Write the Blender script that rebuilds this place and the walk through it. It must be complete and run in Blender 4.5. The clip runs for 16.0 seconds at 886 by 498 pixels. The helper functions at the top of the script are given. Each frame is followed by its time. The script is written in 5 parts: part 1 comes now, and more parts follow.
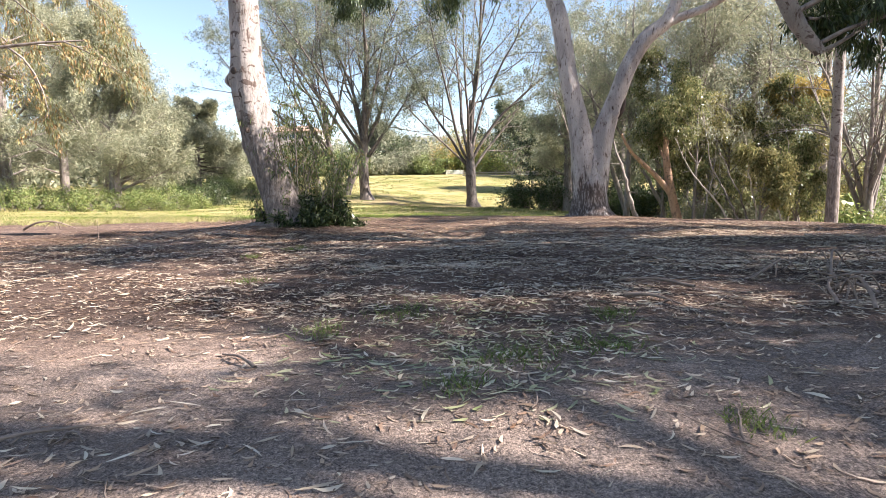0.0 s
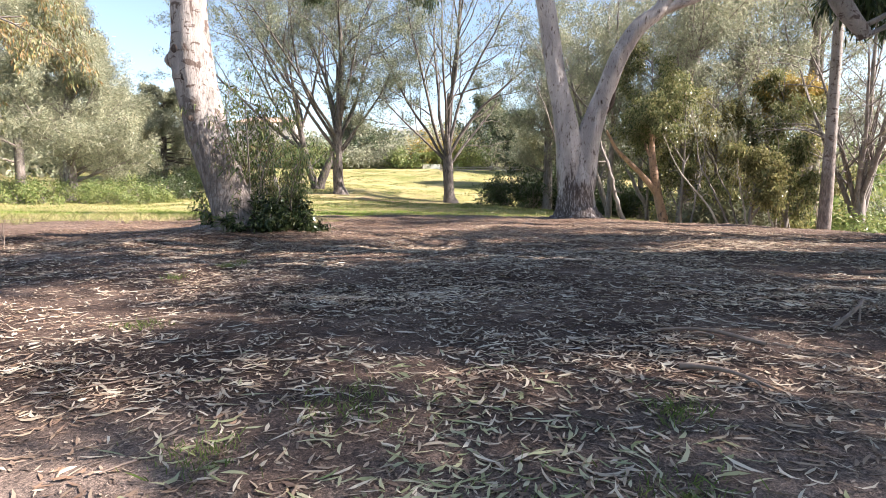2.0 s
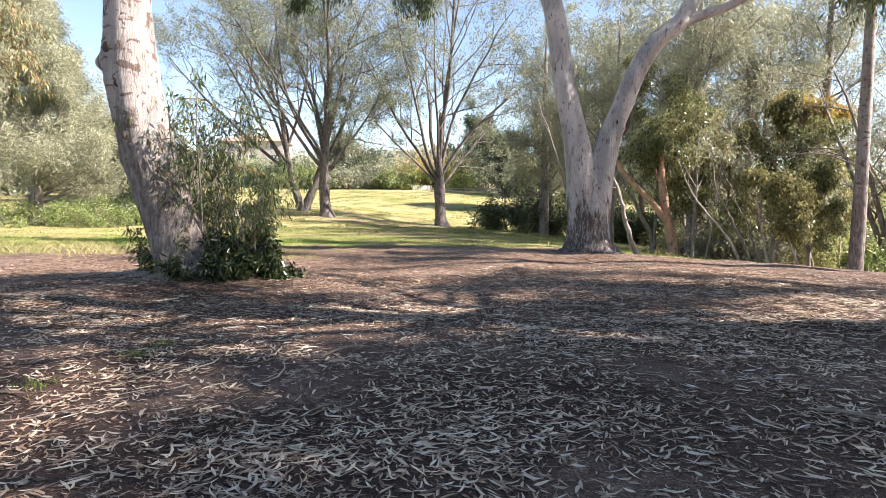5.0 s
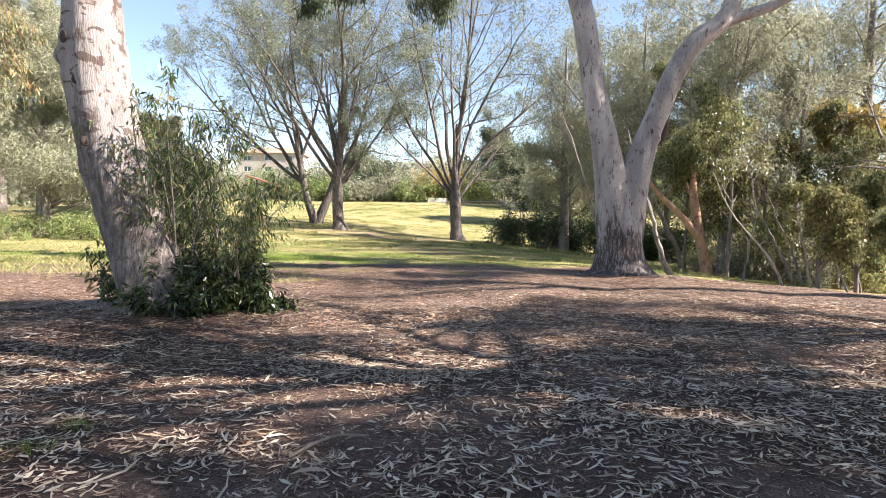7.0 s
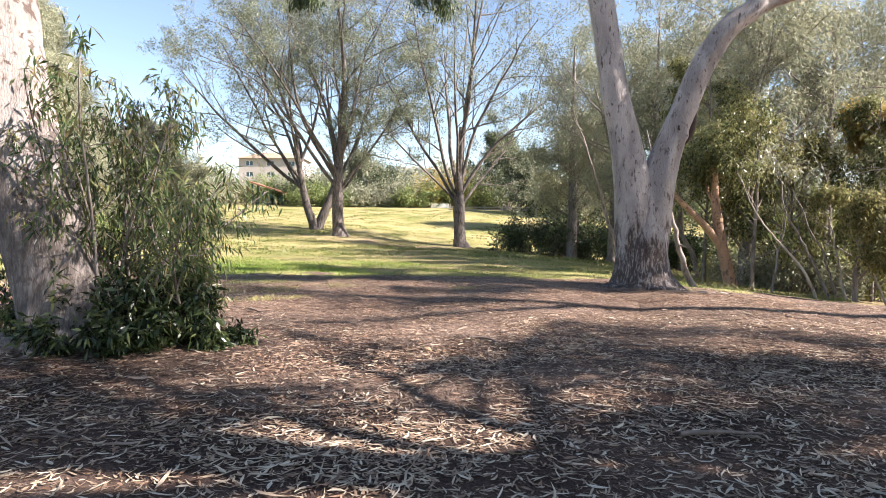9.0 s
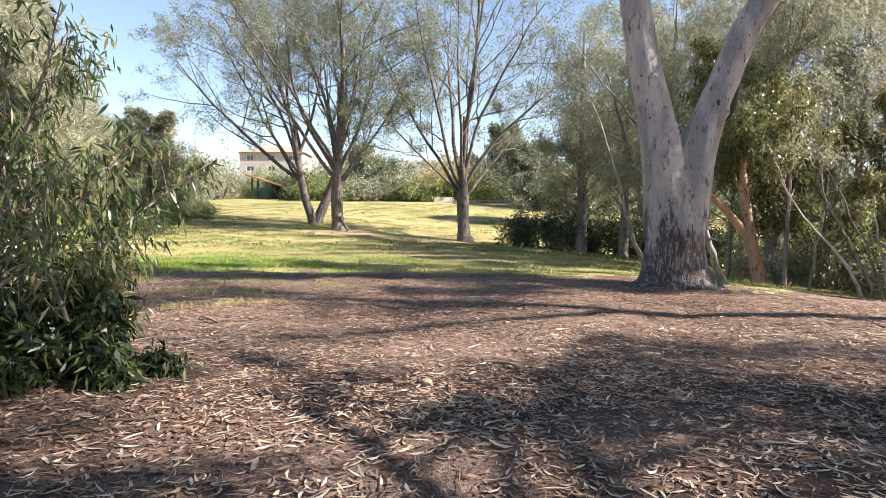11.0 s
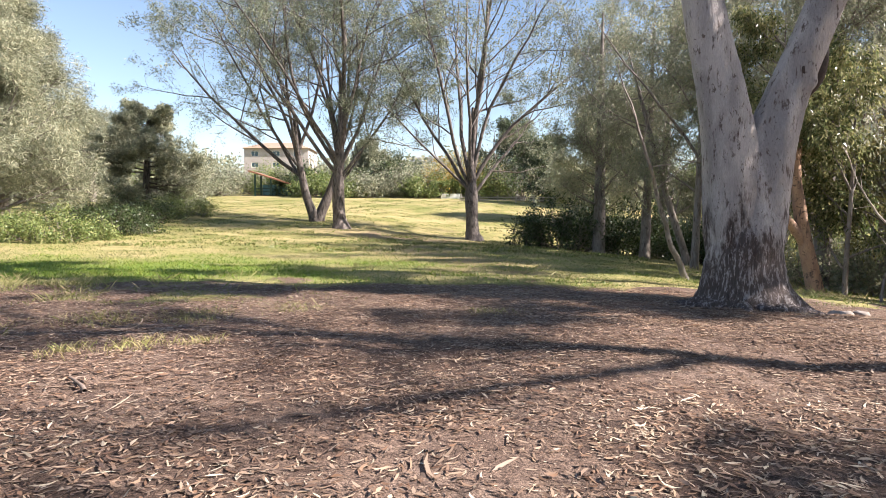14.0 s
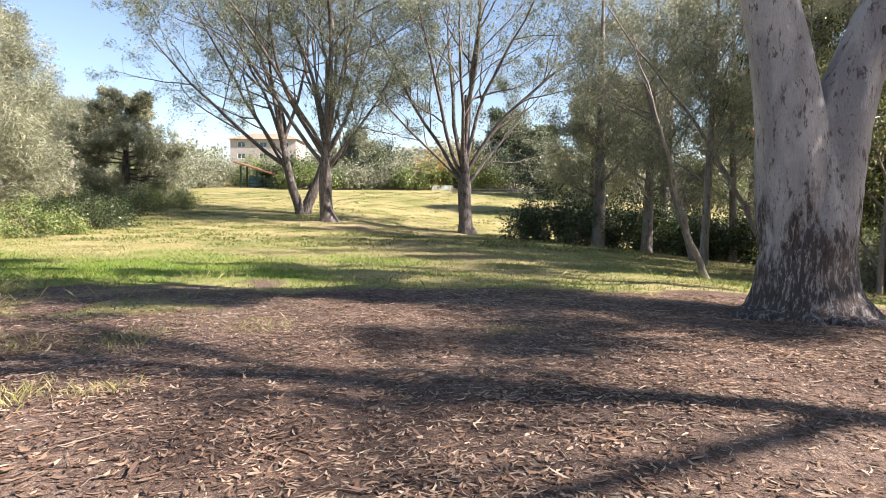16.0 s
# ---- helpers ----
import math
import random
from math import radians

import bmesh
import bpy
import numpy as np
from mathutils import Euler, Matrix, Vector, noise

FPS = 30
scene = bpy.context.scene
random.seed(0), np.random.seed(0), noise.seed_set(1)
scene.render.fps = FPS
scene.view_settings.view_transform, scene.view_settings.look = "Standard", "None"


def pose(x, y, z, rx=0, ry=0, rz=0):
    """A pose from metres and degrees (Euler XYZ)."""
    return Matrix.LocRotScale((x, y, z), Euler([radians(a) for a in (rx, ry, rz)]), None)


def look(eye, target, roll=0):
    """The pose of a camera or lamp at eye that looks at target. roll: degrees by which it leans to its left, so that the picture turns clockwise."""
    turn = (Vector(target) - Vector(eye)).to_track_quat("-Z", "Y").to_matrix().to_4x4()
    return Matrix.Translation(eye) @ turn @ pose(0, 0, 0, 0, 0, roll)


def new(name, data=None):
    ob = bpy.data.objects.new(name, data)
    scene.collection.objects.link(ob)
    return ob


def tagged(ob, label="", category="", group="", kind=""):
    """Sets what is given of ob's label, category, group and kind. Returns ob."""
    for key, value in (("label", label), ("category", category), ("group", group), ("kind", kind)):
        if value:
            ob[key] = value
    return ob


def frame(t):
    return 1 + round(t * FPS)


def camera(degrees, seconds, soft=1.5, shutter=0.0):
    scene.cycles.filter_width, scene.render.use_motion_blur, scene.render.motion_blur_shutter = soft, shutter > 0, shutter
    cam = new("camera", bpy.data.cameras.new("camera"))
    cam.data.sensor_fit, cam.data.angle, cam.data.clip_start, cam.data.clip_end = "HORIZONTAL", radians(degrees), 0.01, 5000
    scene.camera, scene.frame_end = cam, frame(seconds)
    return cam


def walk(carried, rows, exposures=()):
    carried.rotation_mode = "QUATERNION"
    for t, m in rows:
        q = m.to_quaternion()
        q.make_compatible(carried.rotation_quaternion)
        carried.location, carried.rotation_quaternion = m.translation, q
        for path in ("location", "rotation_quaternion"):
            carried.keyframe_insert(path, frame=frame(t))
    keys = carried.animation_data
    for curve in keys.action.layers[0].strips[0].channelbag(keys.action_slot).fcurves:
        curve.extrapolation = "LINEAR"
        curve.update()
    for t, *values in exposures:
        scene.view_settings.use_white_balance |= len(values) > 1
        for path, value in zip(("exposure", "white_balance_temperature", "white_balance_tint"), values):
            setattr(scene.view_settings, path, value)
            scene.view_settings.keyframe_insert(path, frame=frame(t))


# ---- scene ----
cam = camera(73.4, 16.0, soft=0.65)
PATH = [
    (0, (0.139, -0.271, 1.454), (0.13, 1.72, 1.269), -1.0),
    (0.5, (0.174, 0.13, 1.465), (0.183, 2.121, 1.279), -0.9),
    (1, (0.183, 0.567, 1.542), (0.193, 2.557, 1.347), -0.8),
    (1.5, (0.21, 1.046, 1.593), (0.249, 3.035, 1.389), -0.5),
    (2, (0.175, 1.472, 1.606), (0.245, 3.46, 1.4), -0.3),
    (2.5, (0.149, 1.844, 1.641), (0.232, 3.832, 1.431), -0.1),
    (3, (0.14, 2.289, 1.717), (0.244, 4.275, 1.504), 0.2),
    (3.5, (0.129, 2.684, 1.777), (0.243, 4.67, 1.563), 0.4),
    (4, (0.102, 3.109, 1.809), (0.216, 5.097, 1.623), 0.5),
    (4.2, (0.092, 3.305, 1.815), (0.211, 5.294, 1.643), 0.2),
    (6.3, (-0.057, 5.058, 2.008), (0.026, 7.053, 1.892), 0.4),
    (6.5, (-0.023, 5.222, 2.01), (0.052, 7.218, 1.9), 0.4),
    (7, (0.055, 5.668, 2.005), (0.114, 7.664, 1.906), 0.4),
    (7.5, (0.081, 6.083, 1.972), (0.149, 8.08, 1.888), 0.4),
    (8, (0.146, 6.552, 2.028), (0.207, 8.55, 1.955), 0.4),
    (8.5, (0.198, 7.047, 2.048), (0.258, 9.045, 1.975), 0.4),
    (9, (0.165, 7.499, 2.043), (0.211, 9.497, 1.963), 0.4),
    (9.2, (0.149, 7.677, 2.04), (0.189, 9.675, 1.968), 0.2),
    (11.3, (0.195, 9.791, 1.909), (0.229, 11.788, 1.804), 0.3),
    (11.5, (0.191, 9.979, 1.893), (0.222, 11.975, 1.783), 0.4),
    (12, (0.232, 10.478, 1.947), (0.246, 12.475, 1.831), 0.3),
    (12.5, (0.307, 10.982, 1.958), (0.319, 12.979, 1.848), 0.3),
    (13, (0.308, 11.444, 1.94), (0.318, 13.441, 1.834), 0.2),
    (13.5, (0.278, 11.874, 1.981), (0.279, 13.871, 1.872), 0.1),
    (14, (0.26, 12.376, 2.02), (0.27, 14.373, 1.911), 0.2),
    (14.5, (0.212, 12.864, 2.027), (0.229, 14.861, 1.921), 0.2),
    (15, (0.184, 13.343, 2.007), (0.201, 15.34, 1.9), 0.2),
    (15.5, (0.173, 13.843, 2.024), (0.214, 15.838, 1.9), 0.3),
    (16, (0.115, 14.349, 2.032), (0.159, 16.344, 1.897), 0.2),
]
walk(cam, [(t, look(eye, target, roll)) for t, eye, target, roll in PATH],
     [(0, 1.94, 6850, 15), (4, 1.98, 6850, 15), (7, 1.92, 6850, 15), (9, 1.88, 6850, 15), (11.5, 1.74, 6850, 15), (14, 1.63, 6850, 15), (16, 1.63, 6850, 15)])

# ---- world, sun, exposure ----
SUN_AZ = radians(-13)       # from +x towards +y
SUN_EL = radians(37)
to_sun = Vector((math.cos(SUN_EL) * math.cos(SUN_AZ), math.cos(SUN_EL) * math.sin(SUN_AZ), math.sin(SUN_EL)))
world = bpy.data.worlds.new("sky")
scene.world = world
world.use_nodes = True
wn = world.node_tree
sky = wn.nodes.new("ShaderNodeTexSky")
sky.sky_type = "NISHITA"
sky.sun_disc = False
sky.sun_elevation = SUN_EL
sky.sun_rotation = radians(90) - SUN_AZ
sky.dust_density = 0.25
sky.ozone_density = 1.3
wn.nodes["Background"].inputs["Strength"].default_value = 0.076
wn.links.new(sky.outputs["Color"], wn.nodes["Background"].inputs["Color"])
sun_data = bpy.data.lights.new("sun", "SUN")
sun_data.energy = 5.0
sun_data.angle = radians(0.6)
sun_data.color = (1.0, 0.96, 0.93)
sun = new("sun", sun_data)
sun.matrix_world = look(to_sun * 60, (0, 0, 0))

# ---- materials ----


def make(name):
    m = bpy.data.materials.new(name)
    m.use_nodes = True
    nt = m.node_tree
    return m, nt, nt.nodes["Principled BSDF"], nt.nodes["Material Output"]


def node(nt, kind, inputs=None, **props):
    n = nt.nodes.new(kind)
    for k, v in props.items():
        setattr(n, k, v)
    for k, v in (inputs or {}).items():
        if isinstance(v, bpy.types.NodeSocket):
            nt.links.new(v, n.inputs[k])
        else:
            n.inputs[k].default_value = v
    return n


def coords(nt, scale=(1, 1, 1)):
    geo = node(nt, "ShaderNodeNewGeometry")
    return node(nt, "ShaderNodeMapping", {"Vector": geo.outputs["Position"], "Scale": scale}).outputs[0]


def noise_of(nt, vec, scale, detail=5.0, rough=0.6, distortion=0.0):
    return node(nt, "ShaderNodeTexNoise", {"Vector": vec, "Scale": scale, "Detail": detail, "Roughness": rough, "Distortion": distortion}).outputs["Fac"]


def ramp(nt, fac, stops, interp="LINEAR"):
    r = node(nt, "ShaderNodeValToRGB", {"Fac": fac})
    r.color_ramp.interpolation = interp
    els = r.color_ramp.elements
    while len(els) < len(stops):
        els.new(0.5)
    for e, (p, c) in zip(els, stops):
        e.position = p
        e.color = (*c, 1) if len(c) == 3 else c
    return r.outputs["Color"]


def mix(nt, fac, a, b, blend="MIX"):
    n = node(nt, "ShaderNodeMix", data_type="RGBA", blend_type=blend)
    for i, v in ((0, fac), (6, a), (7, b)):
        if isinstance(v, bpy.types.NodeSocket):
            nt.links.new(v, n.inputs[i])
        elif i == 0:
            n.inputs[0].default_value = v
        else:
            n.inputs[i].default_value = (*v, 1)
    return n.outputs[2]


def bump(nt, height, strength, distance):
    return node(nt, "ShaderNodeBump", {"Height": height, "Strength": strength, "Distance": distance}).outputs[0]


def leaf_material(name, colours, gloss=0.45, through_light=0.35):
    """Leaves: tints from leaf to leaf, some light through the blade."""
    m, nt, b, out = make(name)
    geo = node(nt, "ShaderNodeNewGeometry")
    n = len(colours)
    col = ramp(nt, geo.outputs["Random Per Island"], [(i / max(1, n - 1), c) for i, c in enumerate(colours)])
    vec = coords(nt)
    big = noise_of(nt, vec, 0.35, 3.0)
    col = mix(nt, 1.0, col, ramp(nt, big, [(0.3, (0.72, 0.74, 0.72)), (0.7, (1.2, 1.18, 1.1))]), "MULTIPLY")
    nt.links.new(col, b.inputs["Base Color"])
    b.inputs["Roughness"].default_value = gloss
    b.inputs["Specular IOR Level"].default_value = 0.4
    tr = node(nt, "ShaderNodeBsdfTranslucent", {"Color": col})
    sh = node(nt, "ShaderNodeMixShader", {0: through_light, 1: b.outputs[0], 2: tr.outputs[0]})
    nt.links.new(sh.outputs[0], out.inputs["Surface"])
    return m


def bark_material(name, base, light, dark, patch_scale=(3, 3, 1.2), rough_bump=0.02, flakes=0.35, streak=9.0, stocking=None, scars=0.0, nick_scale=(6, 6, 11)):
    """Bark: plates stretched along the trunk, darker flakes and cracks, fine grain."""
    m, nt, b, out = make(name)
    vec = coords(nt, patch_scale)
    big = noise_of(nt, vec, 1.0, 4.0, 0.55, 0.4)
    col = mix(nt, ramp(nt, big, [(0.38, (0, 0, 0)), (0.62, (1, 1, 1))]), base, light)
    small = noise_of(nt, coords(nt, (streak, streak, streak * 0.3)), 1.0, 6.0, 0.7)
    fl = ramp(nt, small, [(flakes, (1, 1, 1)), (flakes + 0.09, (0, 0, 0))])
    col = mix(nt, fl, col, dark)
    if scars:
        nicks = noise_of(nt, coords(nt, nick_scale), 1.0, 3.0, 0.6, 0.6)
        col = mix(nt, ramp(nt, nicks, [(scars, (0.9, 0.9, 0.9)), (scars + 0.05, (0, 0, 0))]), col, dark)
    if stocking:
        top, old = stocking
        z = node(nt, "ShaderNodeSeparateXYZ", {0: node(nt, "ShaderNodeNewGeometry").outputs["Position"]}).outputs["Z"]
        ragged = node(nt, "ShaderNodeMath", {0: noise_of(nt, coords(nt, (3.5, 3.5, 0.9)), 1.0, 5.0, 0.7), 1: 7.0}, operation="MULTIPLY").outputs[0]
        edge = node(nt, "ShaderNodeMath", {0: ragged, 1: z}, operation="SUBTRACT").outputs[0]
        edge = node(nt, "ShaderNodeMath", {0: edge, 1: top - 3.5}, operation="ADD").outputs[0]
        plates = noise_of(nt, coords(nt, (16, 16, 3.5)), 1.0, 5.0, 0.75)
        browned = mix(nt, ramp(nt, plates, [(0.4, (0, 0, 0)), (0.6, (1, 1, 1))]), tuple(c * 0.35 for c in old), old)
        col = mix(nt, ramp(nt, edge, [(0.0, (0, 0, 0)), (0.8, (0.9, 0.9, 0.9))]), col, mix(nt, ramp(nt, plates, [(0.52, (0, 0, 0)), (0.58, (0.7, 0.7, 0.7))]), browned, col))
    grain = noise_of(nt, coords(nt, (60, 60, 14)), 1.0, 4.0, 0.7)
    col = mix(nt, 0.6, col, ramp(nt, grain, [(0.25, (0.55, 0.55, 0.56)), (0.75, (1.25, 1.22, 1.2))]), "MULTIPLY")
    nt.links.new(col, b.inputs["Base Color"])
    b.inputs["Roughness"].default_value = 0.85
    h = mix(nt, 0.5, small, grain)
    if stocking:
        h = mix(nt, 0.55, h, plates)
    nt.links.new(bump(nt, h, 0.9, rough_bump), b.inputs["Normal"])
    return m


def plain_material(name, colour, rough=0.7, vary=0.25, scale=6.0, metal=0.0):
    m, nt, b, out = make(name)
    vec = coords(nt)
    n1 = noise_of(nt, vec, scale, 5.0, 0.65)
    n2 = noise_of(nt, vec, scale * 9, 3.0, 0.6)
    col = mix(nt, 1.0, colour, ramp(nt, n1, [(0.3, (1 - vary,) * 3), (0.7, (1 + vary,) * 3)]), "MULTIPLY")
    nt.links.new(col, b.inputs["Base Color"])
    b.inputs["Roughness"].default_value = rough
    b.inputs["Metallic"].default_value = metal
    nt.links.new(bump(nt, n2, 0.4, 0.01), b.inputs["Normal"])
    return m


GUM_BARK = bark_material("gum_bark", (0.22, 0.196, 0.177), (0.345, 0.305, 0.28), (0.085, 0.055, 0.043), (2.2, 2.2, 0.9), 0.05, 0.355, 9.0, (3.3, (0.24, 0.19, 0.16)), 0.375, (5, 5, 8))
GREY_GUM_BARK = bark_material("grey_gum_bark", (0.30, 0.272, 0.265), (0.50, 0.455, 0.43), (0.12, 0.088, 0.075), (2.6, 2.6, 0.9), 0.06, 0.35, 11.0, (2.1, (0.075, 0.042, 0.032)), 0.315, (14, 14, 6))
# orange bark, its colour raised to make up for sun the thickets block
PINK_BARK = bark_material("pink_bark", (0.34, 0.21, 0.145), (0.50, 0.31, 0.20), (0.11, 0.075, 0.06), (4, 4, 1.2), 0.02, 0.36, 9.0, None, 0.34)
PINE_BARK = bark_material("pine_bark", (0.125, 0.10, 0.09), (0.20, 0.17, 0.15), (0.045, 0.035, 0.03), (6, 6, 2), 0.05, 0.4)
TWIG_BARK = bark_material("twig_bark", (0.17, 0.14, 0.12), (0.27, 0.235, 0.21), (0.07, 0.055, 0.045), (6, 6, 2), 0.012, 0.36)
GUM_LEAF = leaf_material("gum_leaf", [(0.09, 0.13, 0.055), (0.14, 0.185, 0.08), (0.20, 0.24, 0.105), (0.28, 0.29, 0.14), (0.17, 0.18, 0.09)], 0.28, 0.42)
GUM_LEAF_WARM = leaf_material("gum_leaf_warm", [(0.18, 0.22, 0.075), (0.28, 0.31, 0.11), (0.38, 0.37, 0.15), (0.48, 0.41, 0.18), (0.20, 0.22, 0.095)], 0.28, 0.5)
THICKET_LEAF = leaf_material("thicket_leaf", [(0.05, 0.07, 0.03), (0.14, 0.165, 0.07), (0.24, 0.255, 0.115), (0.40, 0.37, 0.19), (0.17, 0.17, 0.085)], 0.25, 0.45)
SAPLING_LEAF = leaf_material("sapling_leaf", [(0.04, 0.068, 0.027), (0.075, 0.115, 0.046), (0.13, 0.175, 0.07), (0.24, 0.265, 0.12), (0.20, 0.16, 0.08), (0.09, 0.125, 0.05)], 0.25, 0.4)
FOOT_LEAF = leaf_material("foot_leaf", [(0.022, 0.038, 0.016), (0.04, 0.06, 0.024), (0.065, 0.09, 0.034), (0.15, 0.17, 0.07)], 0.27, 0.25)
LAWN_NEEDLE = leaf_material("lawn_needle", [(0.10, 0.13, 0.085), (0.19, 0.22, 0.15), (0.28, 0.305, 0.21), (0.24, 0.24, 0.165), (0.36, 0.365, 0.26)], 0.5, 0.4)
OLIVE_LEAF = leaf_material("olive_leaf", [(0.08, 0.095, 0.04), (0.23, 0.23, 0.095), (0.37, 0.345, 0.15), (0.52, 0.45, 0.23), (0.18, 0.17, 0.08)], 0.25, 0.45)
RUSTY_LEAF = leaf_material("rusty_leaf", [(0.34, 0.19, 0.085), (0.38, 0.25, 0.12), (0.24, 0.21, 0.09), (0.33, 0.28, 0.14), (0.17, 0.19, 0.08), (0.22, 0.235, 0.11)], 0.5)
YELLOW_LEAF = leaf_material("yellow_leaf", [(0.45, 0.29, 0.06), (0.38, 0.28, 0.08), (0.30, 0.26, 0.08), (0.40, 0.24, 0.07)], 0.5)
NEEDLE = leaf_material("needle", [(0.22, 0.24, 0.16), (0.29, 0.31, 0.215), (0.36, 0.37, 0.265), (0.31, 0.30, 0.215), (0.40, 0.38, 0.285)], 0.5, 0.4)
PALE_NEEDLE = leaf_material("pale_needle", [(0.13, 0.15, 0.09), (0.33, 0.345, 0.24), (0.46, 0.455, 0.335), (0.37, 0.345, 0.25), (0.20, 0.225, 0.14), (0.42, 0.41, 0.30)], 0.6, 0.36)
DARK_NEEDLE = leaf_material("dark_needle", [(0.05, 0.075, 0.04), (0.08, 0.11, 0.06), (0.13, 0.15, 0.085), (0.10, 0.11, 0.07)], 0.5)
SHRUB_LEAF = leaf_material("shrub_leaf", [(0.11, 0.165, 0.05), (0.17, 0.23, 0.075), (0.24, 0.28, 0.10), (0.31, 0.31, 0.13)], 0.45)
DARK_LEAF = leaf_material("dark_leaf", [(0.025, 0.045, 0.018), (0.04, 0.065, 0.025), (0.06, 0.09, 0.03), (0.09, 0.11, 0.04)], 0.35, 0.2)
DRY_TWIG_LEAF = leaf_material("dry_twig_leaf", [(0.30, 0.29, 0.21), (0.38, 0.365, 0.27), (0.25, 0.275, 0.18), (0.20, 0.225, 0.14)], 0.6, 0.4)
LITTER = leaf_material("litter_leaf", [(0.38, 0.27, 0.19), (0.18, 0.105, 0.068), (0.48, 0.37, 0.275), (0.11, 0.062, 0.042), (0.30, 0.19, 0.13), (0.16, 0.094, 0.063), (0.36, 0.255, 0.18), (0.58, 0.475, 0.37)], 0.4, 0.08)
SCRAP = leaf_material("leaf_scrap", [(0.40, 0.29, 0.22), (0.12, 0.075, 0.055), (0.52, 0.42, 0.33), (0.18, 0.115, 0.085), (0.07, 0.046, 0.036), (0.30, 0.21, 0.15)], 0.6, 0.05)
PALE_LITTER = leaf_material("pale_litter_leaf", [(0.52, 0.43, 0.335), (0.66, 0.57, 0.465), (0.38, 0.295, 0.22), (0.60, 0.52, 0.41), (0.27, 0.20, 0.145)], 0.38, 0.08)
BROWN_LITTER = leaf_material("brown_litter_leaf", [(0.24, 0.135, 0.085), (0.10, 0.058, 0.042), (0.36, 0.235, 0.165), (0.06, 0.036, 0.028), (0.17, 0.095, 0.06), (0.45, 0.33, 0.25), (0.12, 0.07, 0.05)], 0.45, 0.08)
GREEN_LITTER = leaf_material("green_litter_leaf", [(0.22, 0.25, 0.11), (0.42, 0.40, 0.23), (0.55, 0.50, 0.35), (0.17, 0.20, 0.09), (0.48, 0.45, 0.28)], 0.4, 0.15)
GRASS_BLADE = leaf_material("grass_blade", [(0.105, 0.16, 0.035), (0.16, 0.205, 0.05), (0.24, 0.245, 0.085), (0.34, 0.29, 0.15), (0.135, 0.18, 0.045)], 0.5, 0.35)
LUSH_BLADE = leaf_material("lush_blade", [(0.09, 0.17, 0.02), (0.14, 0.23, 0.03), (0.20, 0.27, 0.045), (0.27, 0.29, 0.07)], 0.45, 0.4)
DRY_GRASS = leaf_material("dry_grass", [(0.38, 0.31, 0.16), (0.44, 0.37, 0.20), (0.26, 0.27, 0.09), (0.22, 0.25, 0.07)], 0.6, 0.3)

# ---- ground shape ----


def soft(v, k=1.5):
    return np.logaddexp(0, v / k) * k


def step01(v, a, b):
    u = np.clip((v - a) / (b - a), 0, 1)
    return u * u * (3 - 2 * u)


def waves(x, y, size, seed, n=14):
    """Smooth uneven noise about one in height, by sines of many directions."""
    r = np.random.RandomState(seed)
    out = np.zeros_like(x, dtype=float)
    for _ in range(n):
        a, p, s = r.uniform(0, 6.283), r.uniform(0, 6.283), size * r.uniform(0.5, 1.8)
        out += np.sin((x * math.cos(a) + y * math.sin(a)) * 6.283 / s + p)
    return out / math.sqrt(n)


def height(x, y):
    x, y = np.asarray(x, float), np.asarray(y, float)
    z = np.interp(y, [-60, -5, 0, 3, 6, 10, 20, 27, 35, 45, 55, 62, 80, 100, 125, 170, 260, 900],
                  [-2.0, 0.15, 0.33, 0.46, 0.54, 0.58, 0.59, 0.42, 0.22, 0.2, 0.45, 0.8, 2.3, 4.2, 6.0, 10.0, 14.0, 22.0])
    crest = np.maximum(5.0, 9.0 - 0.73 * (y - 17.7))
    crest = np.minimum(crest, 14.0)
    z = z - 0.092 * soft(x - crest) * (1 - 0.5 * step01(y, 60, 110)) - 0.05 * soft(x - 22, 4.0) * (1 - step01(y, 60, 110))
    z = z + 0.027 * soft(-x - 6, 3.0) * step01(y, 22, 48) * (1 - step01(y, 75, 105)) * (1 - 0.7 * step01(-x, 30, 80))
    z = z - 0.75 * step01(x, -9, 4) * step01(y, 46, 62) * (1 - step01(y, 72, 100))
    z = z + 0.2 * np.exp(-((x + 3.9) ** 2 + (y - 13.9) ** 2) / 5.0)
    z = z + 0.028 * waves(x, y, 2.6, 5) + 0.010 * waves(x, y, 0.7, 6) * (1 - step01(y, 25, 40))
    return z


def z_at(x, y):
    return float(height(np.array([x]), np.array([y]))[0])


def lawn_amount(x, y):
    """0 on the bare leaf-covered earth, 1 on the lawn."""
    edge = 26.8 - 0.12 * np.abs(x - 1) + 0.7 * waves(x, y, 6.0, 11) + 0.5 * waves(x, y, 1.8, 12) + 1.0 * step01(x, 5, 9)
    patch = 0.8 * np.exp(-((x + 5.0) / 2.2) ** 2 - ((y - 23.6) / 1.1) ** 2) * (waves(x, y, 1.6, 13) > -0.3)
    return np.clip(step01(y - edge, -1.4, 1.6) + patch, 0, 1)


def lush_amount(x, y):
    """Where the lawn is long and green."""
    return np.clip(1.2 * np.exp(-((x + 9.5) / 6.5) ** 2 - ((y - 31.5) / 4.0) ** 2) + 0.35 * waves(x, y, 4.0, 41), 0, 1) * step01(y, 25, 28) * (1 - step01(y, 38, 44))


# ---- mesh helpers ----


